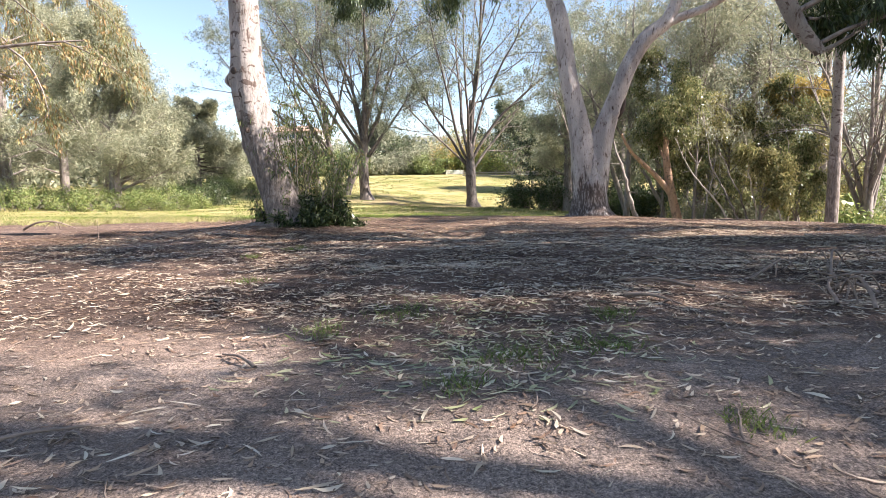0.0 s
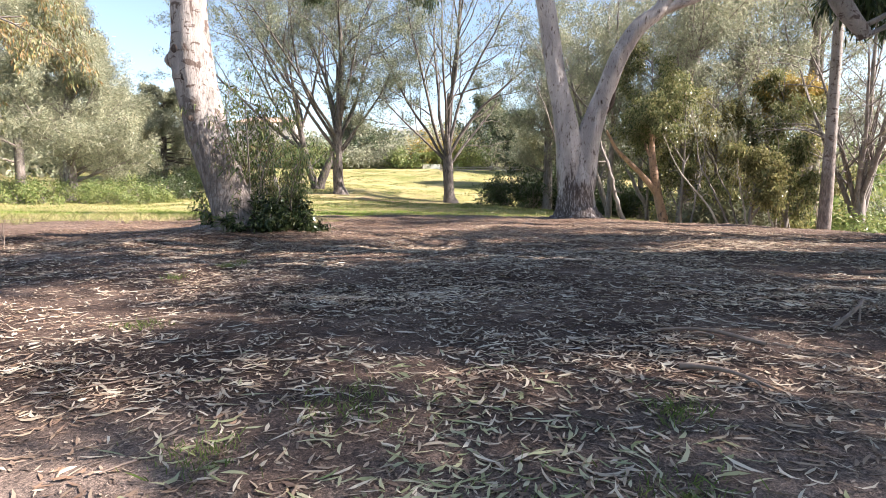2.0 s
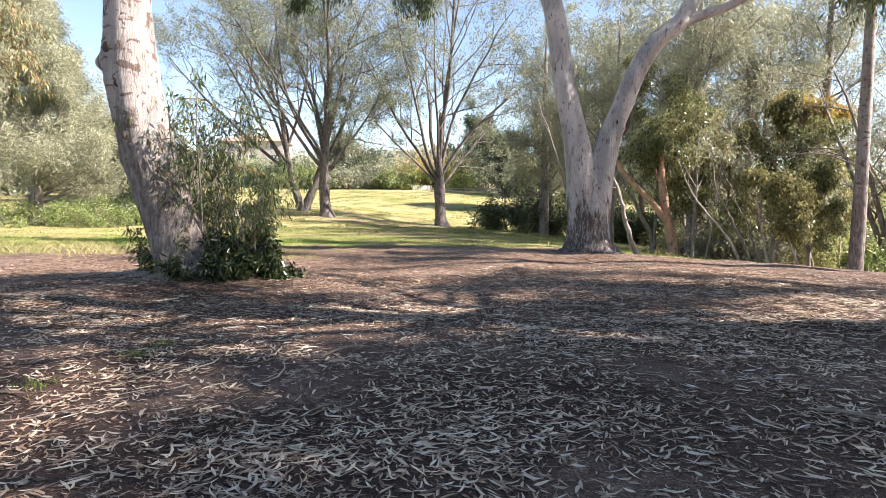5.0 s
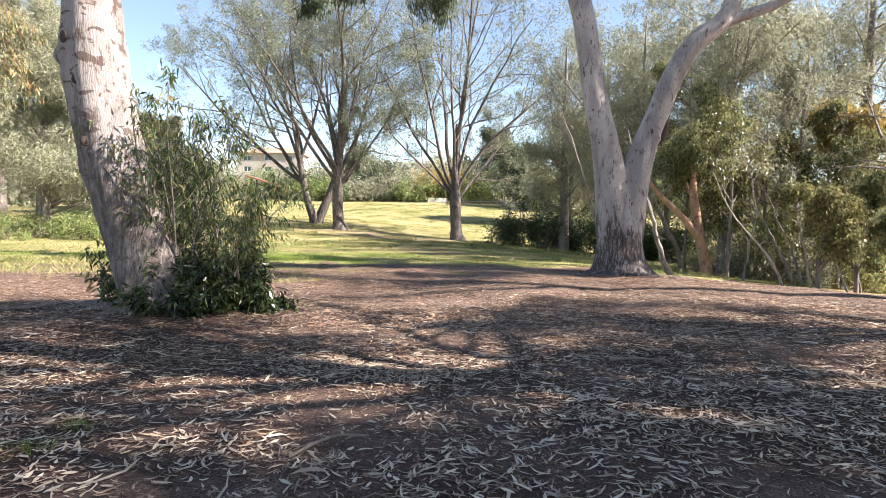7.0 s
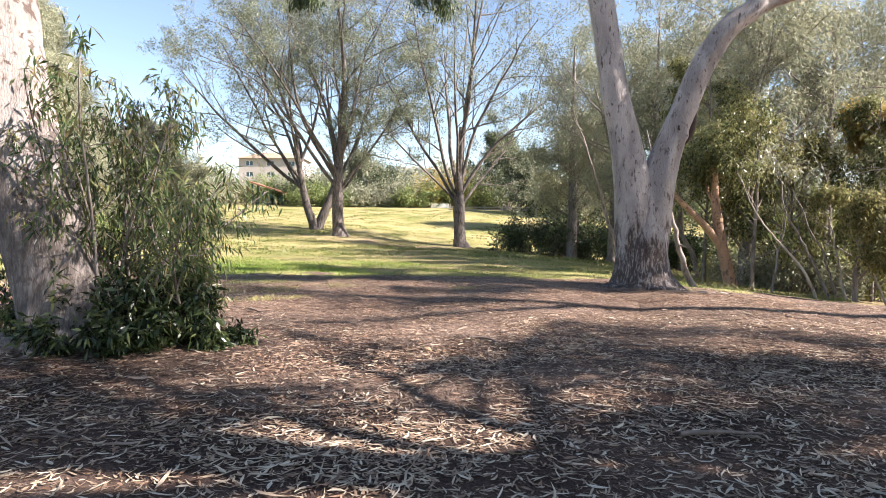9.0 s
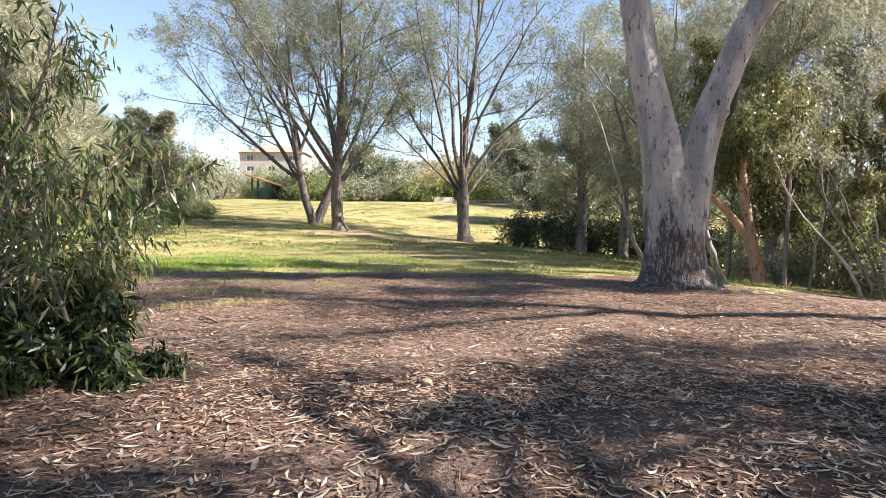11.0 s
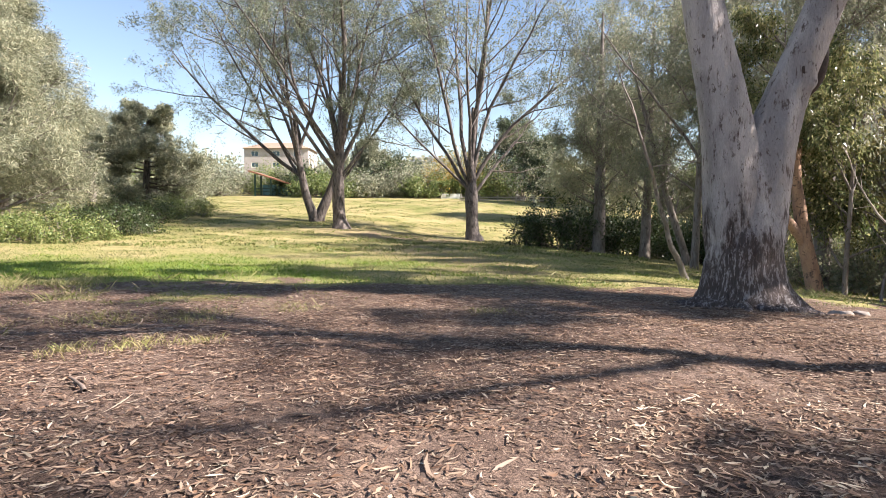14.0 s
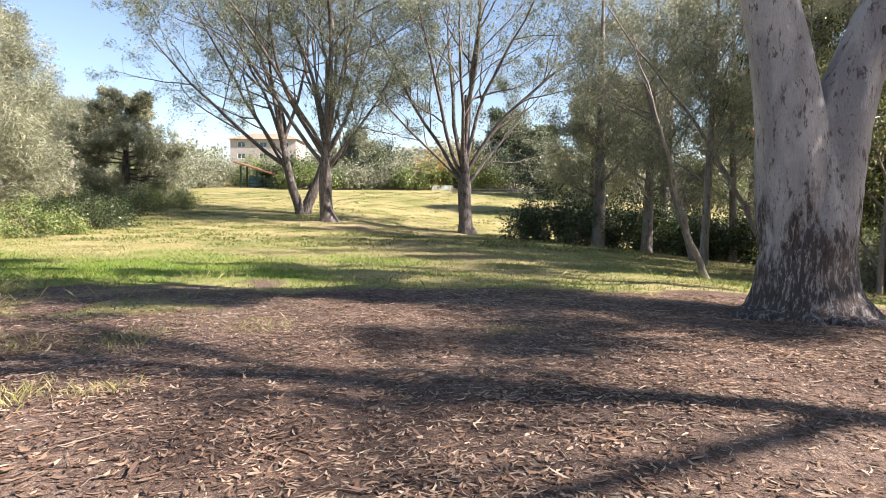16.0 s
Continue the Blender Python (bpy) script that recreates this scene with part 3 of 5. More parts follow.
knot(left_gum, -0.75, -0.33, 3.55, 0.06, (-0.7, -1, 0), "dark bark scar")



def roots(ob, cx, cy, rows, mat, seed):
    """Surface roots that leave the trunk's foot and sink into the earth. rows: angle, from, to, radius."""
    rng = np.random.RandomState(seed)
    base = np.array(ob.location)
    for a0, r0, r1, rad in rows:
        pts, a = [], radians(a0)
        for i, r in enumerate(np.linspace(r0, r1, 9)):
            a += rng.normal(0, 0.07)
            x, y = cx + r * math.cos(a), cy + r * math.sin(a)
            u = i / 8
            pts.append((x, y, z_at(base[0] + x, base[1] + y) - base[2] + rad * (0.25 - 1.4 * u * u)))
        tb = Tubes()
        tb.add(pts, np.linspace(rad, rad * 0.45, 9) * (1 + rng.normal(0, 0.06, 9)), 10)
        hang("root", tb.mesh("root", mat), ob)


roots(big_gum, 0, 0, [(185, 0.6, 1.5, 0.17), (215, 0.6, 1.35, 0.15), (240, 0.65, 1.5, 0.13), (268, 0.65, 1.3, 0.14), (295, 0.65, 1.6, 0.13), (325, 0.6, 1.5, 0.15), (350, 0.6, 1.4, 0.14), (30, 0.6, 1.5, 0.14)], GREY_GUM_BARK, 21)
roots(left_gum, 0.25, 0, [(170, 0.35, 1.5, 0.1), (200, 0.35, 1.2, 0.09), (235, 0.35, 0.95, 0.09), (270, 0.35, 0.9, 0.08), (310, 0.35, 1.0, 0.09)], GUM_BARK, 22)

# ---- open-crowned trees on the lawn ----
AIRY = [(8, 0.09, 0.03, 7, 0.25, 0.75, 0.5, 0.5), (6, 0.14, 0.02, 5, 0.3, 0.8, 0.55, 0.5), (5, 0.18, 0.0, 5, 0.25, 0.85, 0.5, 0.5), (3, 0.22, 0.0, 0, 0, 0, 0, 0)]

tree("lawn_tree", -8.25, 63, "tall open-crowned tree with many rising dark limbs on the lawn", "tree", "trees on the lawn", PINE_BARK, LAWN_NEEDLE,
     [(4.4, 168, 50, 17, 0.19), (5.2, 125, 66, 17, 0.2), (6.0, 80, 80, 20, 0.27), (5.0, 12, 64, 15, 0.18), (5.5, 230, 62, 16, 0.18), (4.0, -8, 58, 12, 0.16), (6.2, 300, 70, 17, 0.18), (5.0, 188, 60, 17, 0.2),
      (6.5, 150, 78, 18, 0.2), (6.0, 30, 76, 18, 0.2), (3.6, 40, 52, 9, 0.12)],
     AIRY, 9, (0.25, 0.062), 0.17, 0.0, 51, trunk=[(0.1, 0, -0.4, 1.0), (0.06, 0, 0.2, 0.74), (-0.02, 0, 0.9, 0.56), (-0.1, 0, 2, 0.5), (-0.12, 0, 4.2, 0.47), (0, 0, 6.2, 0.4), (0.15, 0, 9, 0.26), (0.1, 0, 13, 0.12)])
tree("lawn_tree", -12.0, 69, "twin-stemmed tree with a low arching limb on the lawn", "tree", "trees on the lawn", PINE_BARK, LAWN_NEEDLE,
     [(4.2, 174, 30, 20, 0.2), (3.8, 160, 40, 18, 0.17), (5.4, 150, 60, 18, 0.2), (5.8, 100, 74, 19, 0.22), (5.0, 205, 50, 16, 0.17), (6.0, 250, 66, 16, 0.17), (6.4, 60, 76, 17, 0.18)],
     AIRY, 9, (0.25, 0.062), 0.17, 0.0, 52, trunk=[(0.4, 0, -0.4, 0.75), (0.25, 0, 0.5, 0.5), (-0.35, 0, 2.2, 0.38), (-0.9, 0, 4.6, 0.33), (-1.3, 0, 7, 0.25), (-1.5, 0, 10, 0.14)])
tree("lawn_tree", -11.0, 69.2, "slanting dark-barked stem sharing its foot with another tree", "tree", "trees on the lawn", PINE_BARK, LAWN_NEEDLE,
     [(4.6, 20, 60, 13, 0.17), (5.4, 75, 76, 17, 0.2), (5.0, 330, 66, 14, 0.16), (6.0, 130, 78, 17, 0.18)],
     AIRY, 9, (0.25, 0.062), 0.17, 0.0, 54, trunk=[(-0.35, 0, -0.4, 0.75), (-0.2, 0, 0.5, 0.52), (0.5, 0, 2.2, 0.42), (1.3, 0.1, 4.4, 0.34), (1.8, 0.1, 6.5, 0.25), (2.0, 0.1, 9, 0.13)])
tree("lawn_tree", 2.95, 62, "dark-trunked tree with a vase of rising limbs on the lawn", "tree", "trees on the lawn", PINE_BARK, LAWN_NEEDLE,
     [(3.9, 168, 52, 15, 0.17), (4.6, 130, 70, 19, 0.2), (5.2, 60, 80, 20, 0.22), (3.6, 8, 56, 10, 0.15), (4.6, 20, 68, 16, 0.18), (4.4, 250, 66, 16, 0.16), (4.2, 190, 62, 17, 0.17), (4.8, 330, 74, 17, 0.17),
      (5.2, 90, 84, 21, 0.2), (4.0, 178, 44, 12, 0.12)],
     AIRY, 9, (0.25, 0.062), 0.17, 0.0, 53, trunk=[(0.15, 0, -0.4, 1.1), (0.12, 0, 0.15, 0.78), (0.02, 0, 0.8, 0.56), (-0.05, 0, 2.0, 0.5), (-0.1, 0, 3.6, 0.52), (-0.1, 0, 5.0, 0.4), (-0.1, 0, 7.5, 0.25), (0, 0, 11, 0.12)])

# ---- pines and shrubs on the far side of the lawn ----
PINE = [(7, 0.06, 0.03, 7, 0.15, 0.7, 0.5, 0.5), (5, 0.12, 0.02, 6, 0.15, 0.75, 0.5, 0.5), (4, 0.15, 0.02, 0, 0, 0, 0, 0)]


def pine(name, x, y, tall, wide, label, seed, leaf=PALE_NEEDLE, per=18, low=0.08, count=30, size=(0.38, 0.036), bark=TWIG_BARK, scatter=0.3, rise=14):
    rng = np.random.RandomState(seed)
    stems = []
    for i in range(count):
        f = low + (0.96 - low) * (i + rng.uniform(0, 1)) / count
        reach = wide * (1 - 0.75 * f ** 1.6) * rng.uniform(0.75, 1.2)
        stems.append((tall * f, rng.uniform(0, 360), rise + 40 * f + rng.uniform(-12, 12), reach, 0.04 + 0.1 * (1 - f)))
    return tree(name, x, y, label, "tree", "", bark, leaf, stems, PINE, per, size, scatter, 0.25, seed,
                trunk=[(0, 0, -0.5, 0.5), (0.1, 0, tall * 0.3, 0.36), (0.3, 0.1, tall * 0.7, 0.2), (0.3, 0.1, tall, 0.05)])


pine("pine_tree", -31, 55, 17, 6.5, "broad grey-green pine in full sun, branches to the ground", 61)
pine("pine_tree", -37, 50, 25, 8.5, "tall grey-green pine with dense sunlit needles", 62)
pine("pine_tree", -26, 47, 13, 5.5, "lower grey-green pine with drooping outer twigs", 63)
pine("pine_tree", -42, 66, 26, 7, "tall pale pine at the back of the lawn", 64)
pine("pine_tree", -44, 60, 27, 9, "very tall pine with ragged pale crown", 65)
pine("cedar_tree", -33, 80, 11, 6.0, "grey-green spreading cedar with flat tiers", 66, NEEDLE, 13, 0.05, 44, (0.34, 0.09), PINE_BARK, 0.2, -14)
pine("pine_tree", -46, 92, 11, 6, "grey-green pine far behind the lawn", 67, NEEDLE, 8)

# ---- shrubs ----
BUSHY = [(4, 0.2, 0.08, 5, 0.2, 0.7, 0.6, 0.6), (4, 0.22, 0.03, 0, 0, 0, 0, 0)]


def shrub(name, x, y, tall, wide, label, seed, leaf, per=8, size=(0.14, 0.05), stems=26, group="", bark=TWIG_BARK, deep=None, scatter=0.14, z=None):
    """A shrub: many stems fanning from a broad foot, leafy from low down."""
    rng = np.random.RandomState(seed)
    foot = z_at(x, y) if z is None else z
    ob = thing(name, x, y, foot, label, "shrub", group)
    tubes, tips = Tubes(), []
    deep = wide if deep is None else deep
    for i in range(stems):
        a = rng.uniform(0, 6.283)
        r = math.sqrt(rng.uniform(0, 1))
        el = radians(rng.uniform(35, 88) - 25 * r)
        px, py = wide * 0.6 * r * math.cos(a), deep * 0.6 * r * math.sin(a)
        pz = z_at(x + px, y + py) - foot - 0.1
        grow(rng, tubes, tips, (px, py, pz), (math.cos(el) * math.cos(a), math.cos(el) * math.sin(a), math.sin(el)),
             tall * rng.uniform(0.6, 1.1) * (1 - 0.35 * r), 0.012 + 0.012 * tall, 0, BUSHY, 5)
    tagged(hang("brushwood", tubes.mesh("brushwood", bark), ob), kind="stuff")
    v, q = leaves(rng, tips, per, size[0], size[1], scatter, 0.3)
    hang("foliage", mesh_of("foliage", v, q, None, leaf, smooth=False), ob)
    return ob


# leafy shoots round the leaning gum
SLIM_SHOOT = [(8, 0.11, 0.03, 15, 0.12, 0.9, 0.21, 0.5), (5, 0.16, -0.05, 0, 0, 0, 0, 0)]
SHOOT = [(7, 0.10, 0.02, 9, 0.12, 0.7, 0.33, 0.5), (5, 0.16, -0.08, 0, 0, 0, 0, 0)]


def sucker(x, y, rows, label, seed, per, leaf, size, spec=SHOOT, droop=0.7):
    rng = np.random.RandomState(seed)
    foot = z_at(x, y)
    ob = thing("gum_sapling", x, y, foot, label, "sapling", "shoots round the leaning gum")
    tips = []
    for px, py, az, el, ln in rows:
        a, e = radians(az), radians(el)
        tubes = Tubes()
        grow(rng, tubes, tips, (px, py, -0.05), (math.cos(e) * math.cos(a), math.cos(e) * math.sin(a), math.sin(e)), ln, 0.022, 0, spec, 6)
        tagged(hang("stem", tubes.mesh("stem", TWIG_BARK), ob), kind="stuff")
    v, q = leaves(rng, tips, per, size[0], size[1], 0.05, droop, 0.25)
    hang("foliage", mesh_of("foliage", v, q, None, leaf, smooth=False), ob)
    return ob


sucker(-3.22, 14.25, [(dx, (0.17 * i) % 0.7 - 0.3, 47 * i, 88 - (i * 11) % 22, 3.6 - 2.1 * abs(dx + 0.1) - (i * 0.37) % 0.9) for i, dx in enumerate([(0.23 * k) % 1.35 - 0.45 for k in range(21)])],
       "slender leafy gum sapling with narrow hanging leaves beside the trunk", 71, 5, SAPLING_LEAF, (0.125, 0.024), SLIM_SHOOT, 0.95)
sucker(-3.12, 14.05, [(0.6 * math.sqrt(i / 46) * math.cos(2.4 * i), 0.55 * math.sqrt(i / 46) * math.sin(2.4 * i), math.degrees(2.4 * i), 80 - 46 * math.sqrt(i / 46) + (i * 11) % 16, 0.72 - 0.42 * math.sqrt(i / 46) + (i * 0.37) % 0.3) for i in range(46)],
       "dense dark green bush of gum shoots at the tree's foot", 72, 4, FOOT_LEAF, (0.13, 0.033), SHOOT, 0.5)
sucker(-2.4, 14.2, [((0.23 * i) % 0.7 - 0.35, (0.31 * i) % 0.6 - 0.3, 200 + 61 * i, 34 + (i * 11) % 25, 0.18 + (i * 0.07) % 0.2) for i in range(14)],
       "low dark gum shoots spreading over the leaf litter", 73, 4, FOOT_LEAF, (0.13, 0.03))
sucker(-4.08, 13.8, [(0.08 * (i % 3) - 0.1, 0.08 * (i % 2), 160 + 31 * i, 62 + (i * 9) % 22, 0.5 + (i * 0.31) % 0.4) for i in range(3)],
       "few thin leafy shoots rising beside the leaning trunk", 74, 3, SAPLING_LEAF, (0.14, 0.033))

for sx, sy, st, sw, sl, ss in [(-21, 45.5, 1.9, 3.5, SHRUB_LEAF, 81), (-25.5, 43.5, 2.0, 4.0, SHRUB_LEAF, 82), (-31, 43, 2.3, 4.5, SHRUB_LEAF, 83), (-22, 52, 2.6, 3.5, DARK_LEAF, 84),
                               (-26, 62, 3.2, 4.0, DARK_LEAF, 85), (-24.5, 69, 2.6, 3.5, SHRUB_LEAF, 86), (-37, 44, 2.6, 4.5, SHRUB_LEAF, 87)]:
    shrub("shrub", sx, sy, st, sw, "rounded green shrub along the edge of the lawn", ss, sl, 10, (0.16, 0.07), 40, "shrubs along the lawn", scatter=0.2)
for i, (sx, sy, st, sw, sl) in enumerate([(-20, 117, 5, 6, SHRUB_LEAF), (-12, 116, 4.0, 6, NEEDLE), (-6, 118, 6.5, 5, DRY_TWIG_LEAF), (-1, 115, 4.5, 5, SHRUB_LEAF), (3.5, 119, 8, 5, YELLOW_LEAF), (8, 116, 5.5, 5, SHRUB_LEAF),
                                          (15, 115, 9, 7, DARK_LEAF), (24, 112, 6.5, 7, SHRUB_LEAF), (33, 108, 8, 8, DARK_LEAF), (-47, 112, 6, 7, SHRUB_LEAF), (-58, 105, 6, 8, DARK_LEAF), (42, 104, 8, 8, SHRUB_LEAF),
                                          (-9, 122, 8, 5, DARK_LEAF), (-40, 127, 6, 5, NEEDLE), (-32.5, 130, 6, 5, SHRUB_LEAF), (-48, 116, 6, 5, DRY_TWIG_LEAF), (-40.5, 117, 5, 4, DRY_TWIG_LEAF), (-25, 128, 7, 5, NEEDLE), (-25, 123, 6, 5, DARK_LEAF), (10, 122, 9.5, 5, NEEDLE), (-16, 114, 3, 4, SHRUB_LEAF)]):
    shrub("hedge_shrub", sx, sy, st, sw, "large garden shrub behind the far end of the lawn", 90 + i, sl, 8, (0.42, 0.19), 38, "shrubs behind the lawn", scatter=0.45)

# ---- trees on the right of the path ----
TWIGGY = [(7, 0.08, 0.03, 8, 0.15, 0.75, 0.45, 0.45), (5, 0.16, -0.02, 7, 0.1, 0.8, 0.5, 0.5), (5, 0.2, -0.08, 0, 0, 0, 0, 0)]


def twiggy(x, y, tall, label, seed, per=4, lean=0.0, rad=0.42, leaf=DRY_TWIG_LEAF, count=16, low=0.18, bark=TWIG_BARK, size=(0.24, 0.05), wide=5.0, name="grey_tree"):
    rng = np.random.RandomState(seed)
    stems = [(tall * (low + (0.9 - low) * (i + rng.uniform(0, 1)) / count), rng.uniform(0, 360), rng.uniform(10, 60), wide * rng.uniform(0.6, 1.2), 0.03 + rad * 0.16 * (1 - i / count)) for i in range(count)]
    return tree(name, x, y, label, "tree", "trees on the slope", bark, leaf, stems, TWIGGY, per, size, 0.2, 0.5, seed,
                trunk=[(0, 0, -0.5, rad * 1.4), (0, 0, 0.5, rad), (lean * 0.3, 0, tall * 0.3, rad * 0.8), (lean * 0.7, 0, tall * 0.7, rad * 0.5), (lean, 0, tall, rad * 0.12)])


twiggy(11.0, 52.5, 16, "grey twiggy tree with thin dead lower branches", 101, 4)
twiggy(13.6, 51.0, 15, "slim grey-trunked tree with hanging dead twigs", 102, 4, 0.3, 0.34)
twiggy(16.5, 56, 19, "tall grey tree with a fine pale crown", 103, 3, 0.6, leaf=NEEDLE)
twiggy(20, 44, 18, "tall grey tree among the slope's undergrowth", 105, 3, -0.5, leaf=NEEDLE)
twiggy(24, 38, 19, "thin grey tree with an open pale crown", 106, 3, 0.5, leaf=NEEDLE)
twiggy(30, 46, 20, "tall thin-crowned tree on the far slope", 107, 3, 0, leaf=NEEDLE)
twiggy(15.5, 36, 15, "grey trunk among leaning branches", 109, 4, 0.2, 0.36, leaf=NEEDLE)
twiggy(36, 36, 18, "open grey tree on the falling slope", 110, 4, 0)
for i, (gx0, gy0, gt, gl) in enumerate([(13, 42, 15, 0.4), (17.5, 48, 16, -0.5), (22, 51, 17, 0.3), (16.5, 40.5, 14, 0.8), (21, 40, 16, -0.3), (19.5, 36.5, 13, 0.5), (25, 44, 17, 0.2)]):
    twiggy(gx0, gy0, gt, "slim grey trunk with fine bare twigs on the slope", 800 + i, 4, gl, 0.2 + 0.03 * (i % 3), count=13, low=0.25)
twiggy(14.2, 46, 12, "leaning grey tree with bare branches", 111, 3, -3.5, 0.22)

for sx, sy, st, sw, ss in [(9.5, 55.5, 4.2, 3.6, 121), (14, 57, 4.5, 4.5, 122), (19, 55, 4.5, 4.5, 123), (17.5, 50, 3.0, 3.0, 124)]:
    shrub("dark_bush", sx, sy, st, sw, "dense dark evergreen bush under the trees", ss, DARK_LEAF, 12, (0.24, 0.1), 46, "dark bushes", scatter=0.22)
for sx, sy, st, sw, ss, sl in [(17.5, 37, 2.6, 3.0, 137, DRY_TWIG_LEAF), (18.5, 38.5, 3.2, 3.5, 138, GUM_LEAF_WARM), (16.5, 33.5, 2.4, 2.6, 140, DRY_TWIG_LEAF), (22.5, 42, 3.5, 4, 128, DRY_TWIG_LEAF), (22, 33, 2.5, 3.5, 131, GUM_LEAF_WARM), (27, 36, 3.0, 4.5, 132, SHRUB_LEAF), (20, 27, 1.6, 2.5, 133, SHRUB_LEAF), (33, 40, 4.0, 6, 134, DRY_TWIG_LEAF), (40, 50, 5, 8, 135, SHRUB_LEAF), (30, 60, 5, 7, 136, SHRUB_LEAF)]:
    shrub("slope_bush", sx, sy, st, sw, "loose scrub on the slope below the trees", ss, sl, 9, (0.2, 0.07), 34, "scrub on the slope", scatter=0.2)

# young gums with bright leaves
GUMMY = [(7, 0.09, 0.03, 8, 0.2, 0.65, 0.42, 0.5), (5, 0.15, -0.06, 7, 0.15, 0.75, 0.5, 0.5), (5, 0.18, -0.16, 0, 0, 0, 0, 0)]


def young_gum(x, y, tall, label, seed, stems, leaf=GUM_LEAF_WARM, bark=PINK_BARK, rad=0.16, per=7, size=(0.2, 0.05), scatter=0.16, trunk=None, name="young_gum_tree", spec=None):
    return tree(name, x, y, label, "tree", "gums on the slope", bark, leaf, stems, spec or GUMMY, per, size, scatter, 0.7, seed,
                trunk=trunk or [(0, 0, -0.5, rad * 1.2), (0, 0, 1, rad), (0.1, 0, tall * 0.5, rad * 0.7), (0.1, 0, tall, rad * 0.2)])


pink_gum = young_gum(12.85, 32.2, 6, "orange-barked gum leaning over with one diagonal limb low down", 141,
                     [(3.4, 150, 55, 2.4, 0.08), (3.7, 40, 55, 2.4, 0.07), (3.9, 95, 70, 2.6, 0.06), (4.2, 260, 60, 2.0, 0.05)], THICKET_LEAF, per=9, size=(0.17, 0.05),
                     trunk=[(0.25, 0, -0.8, 0.36), (0.05, 0, -0.1, 0.28), (-0.2, 0, 0.9, 0.24), (-0.42, 0, 1.9, 0.22), (-0.62, 0, 2.9, 0.2), (-0.75, 0, 3.9, 0.15), (-0.7, 0, 5.2, 0.08)])
gum_trunk(pink_gum, "limb", [(-0.36, -0.02, 1.5, 0.16), (-0.75, -0.05, 2.05, 0.15), (-1.3, -0.1, 2.65, 0.135), (-2.0, -0.15, 3.3, 0.115), (-2.7, -0.2, 4.0, 0.09), (-3.2, -0.2, 4.9, 0.05)], 12, 26, PINK_BARK, 142)


THIN = [(7, 0.1, 0.04, 6, 0.25, 0.65, 0.42, 0.5), (5, 0.16, -0.05, 5, 0.2, 0.75, 0.5, 0.5), (4, 0.2, -0.16, 0, 0, 0, 0, 0)]


def thicket(x, y, tall, label, seed, leaf, count=14, wide=3.4, low=0.06):
    """A young gum with leaves from near the ground up, on thin stems."""
    rng = np.random.RandomState(seed)
    stems = [(tall * (low + (0.92 - low) * (i + rng.uniform(0, 1)) / count), rng.uniform(0, 360), rng.uniform(25, 60), wide * rng.uniform(0.6, 1.1) * (1 - 0.5 * i / count), 0.04) for i in range(count)]
    return young_gum(x, y, tall, label, seed, stems, leaf, TWIG_BARK, 0.075, 8, (0.15, 0.058), 0.13, spec=THIN)


thicket(15.9, 33.2, 7.5, "bushy young gum with glossy olive leaves", 142, OLIVE_LEAF)
thicket(13.4, 31.5, 7.5, "bushy young gum with glossy leaves and thin stems", 143, THICKET_LEAF)
thicket(18.4, 31.5, 8.2, "leafy young gum with dark hanging leaves", 144, THICKET_LEAF, 16)
thicket(12.8, 34.5, 10, "slim gum with hanging dark green leaves", 147, THICKET_LEAF, 14, 3.2, 0.3)
thicket(20.8, 33, 6, "low gum thicket of olive leaves on the slope", 148, OLIVE_LEAF, 12)
thicket(15.0, 27.8, 3.6, "low leafy gum regrowth on the slope", 149, OLIVE_LEAF, 10, 1.9)
thicket(17.4, 29.0, 4.2, "low gum regrowth with hanging leaves", 150, THICKET_LEAF, 11, 2.0)
young_gum(19.2, 32.4, 7.9, "gum flushed with orange-yellow new leaves", 145, [(6.4, 90 * i, 50, 1.9, 0.03) for i in range(6)], YELLOW_LEAF, TWIG_BARK, 0.06, 10)


def leaning_stem(x, y, rows, seed, label, mat):
    rng = np.random.RandomState(seed)
    ob = thing("leaning_stem", x, y, z_at(x, y), label, "dead stem", "leaning dead stems")
    row = spline(rows, 22)
    span = rows[-1][2] - rows[0][2]
    row[:, :2] += np.cumsum(rng.normal(0, 0.006 * span, (22, 2)), axis=0)
    row[:, 3] *= np.linspace(1, 0.45, 22)
    tb = Tubes()
    tb.add(row[:, :3], row[:, 3], 8)
    stem = hang("stem", tb.mesh("stem", mat), ob)
    for i in (8, 11, 13, 15, 17, 19, 20):
        tb = Tubes()
        d = unit(rng.normal(0, 1, 3) + np.array([0, 0, 0.6]))
        k = span * rng.uniform(0.08, 0.2)
        bend = rng.normal(0, 0.15 * k, 3)
        tb.add([row[i, :3], row[i, :3] + d * 0.4 * k + bend * 0.5, row[i, :3] + d * k * 0.75 + bend, row[i, :3] + d * k + np.array([0, 0, 0.2 * k])], [row[i, 3] * 0.5, row[i, 3] * 0.35, row[i, 3] * 0.22, 0.005], 5)
        hang("twig", tb.mesh("twig", mat), stem)
    return ob


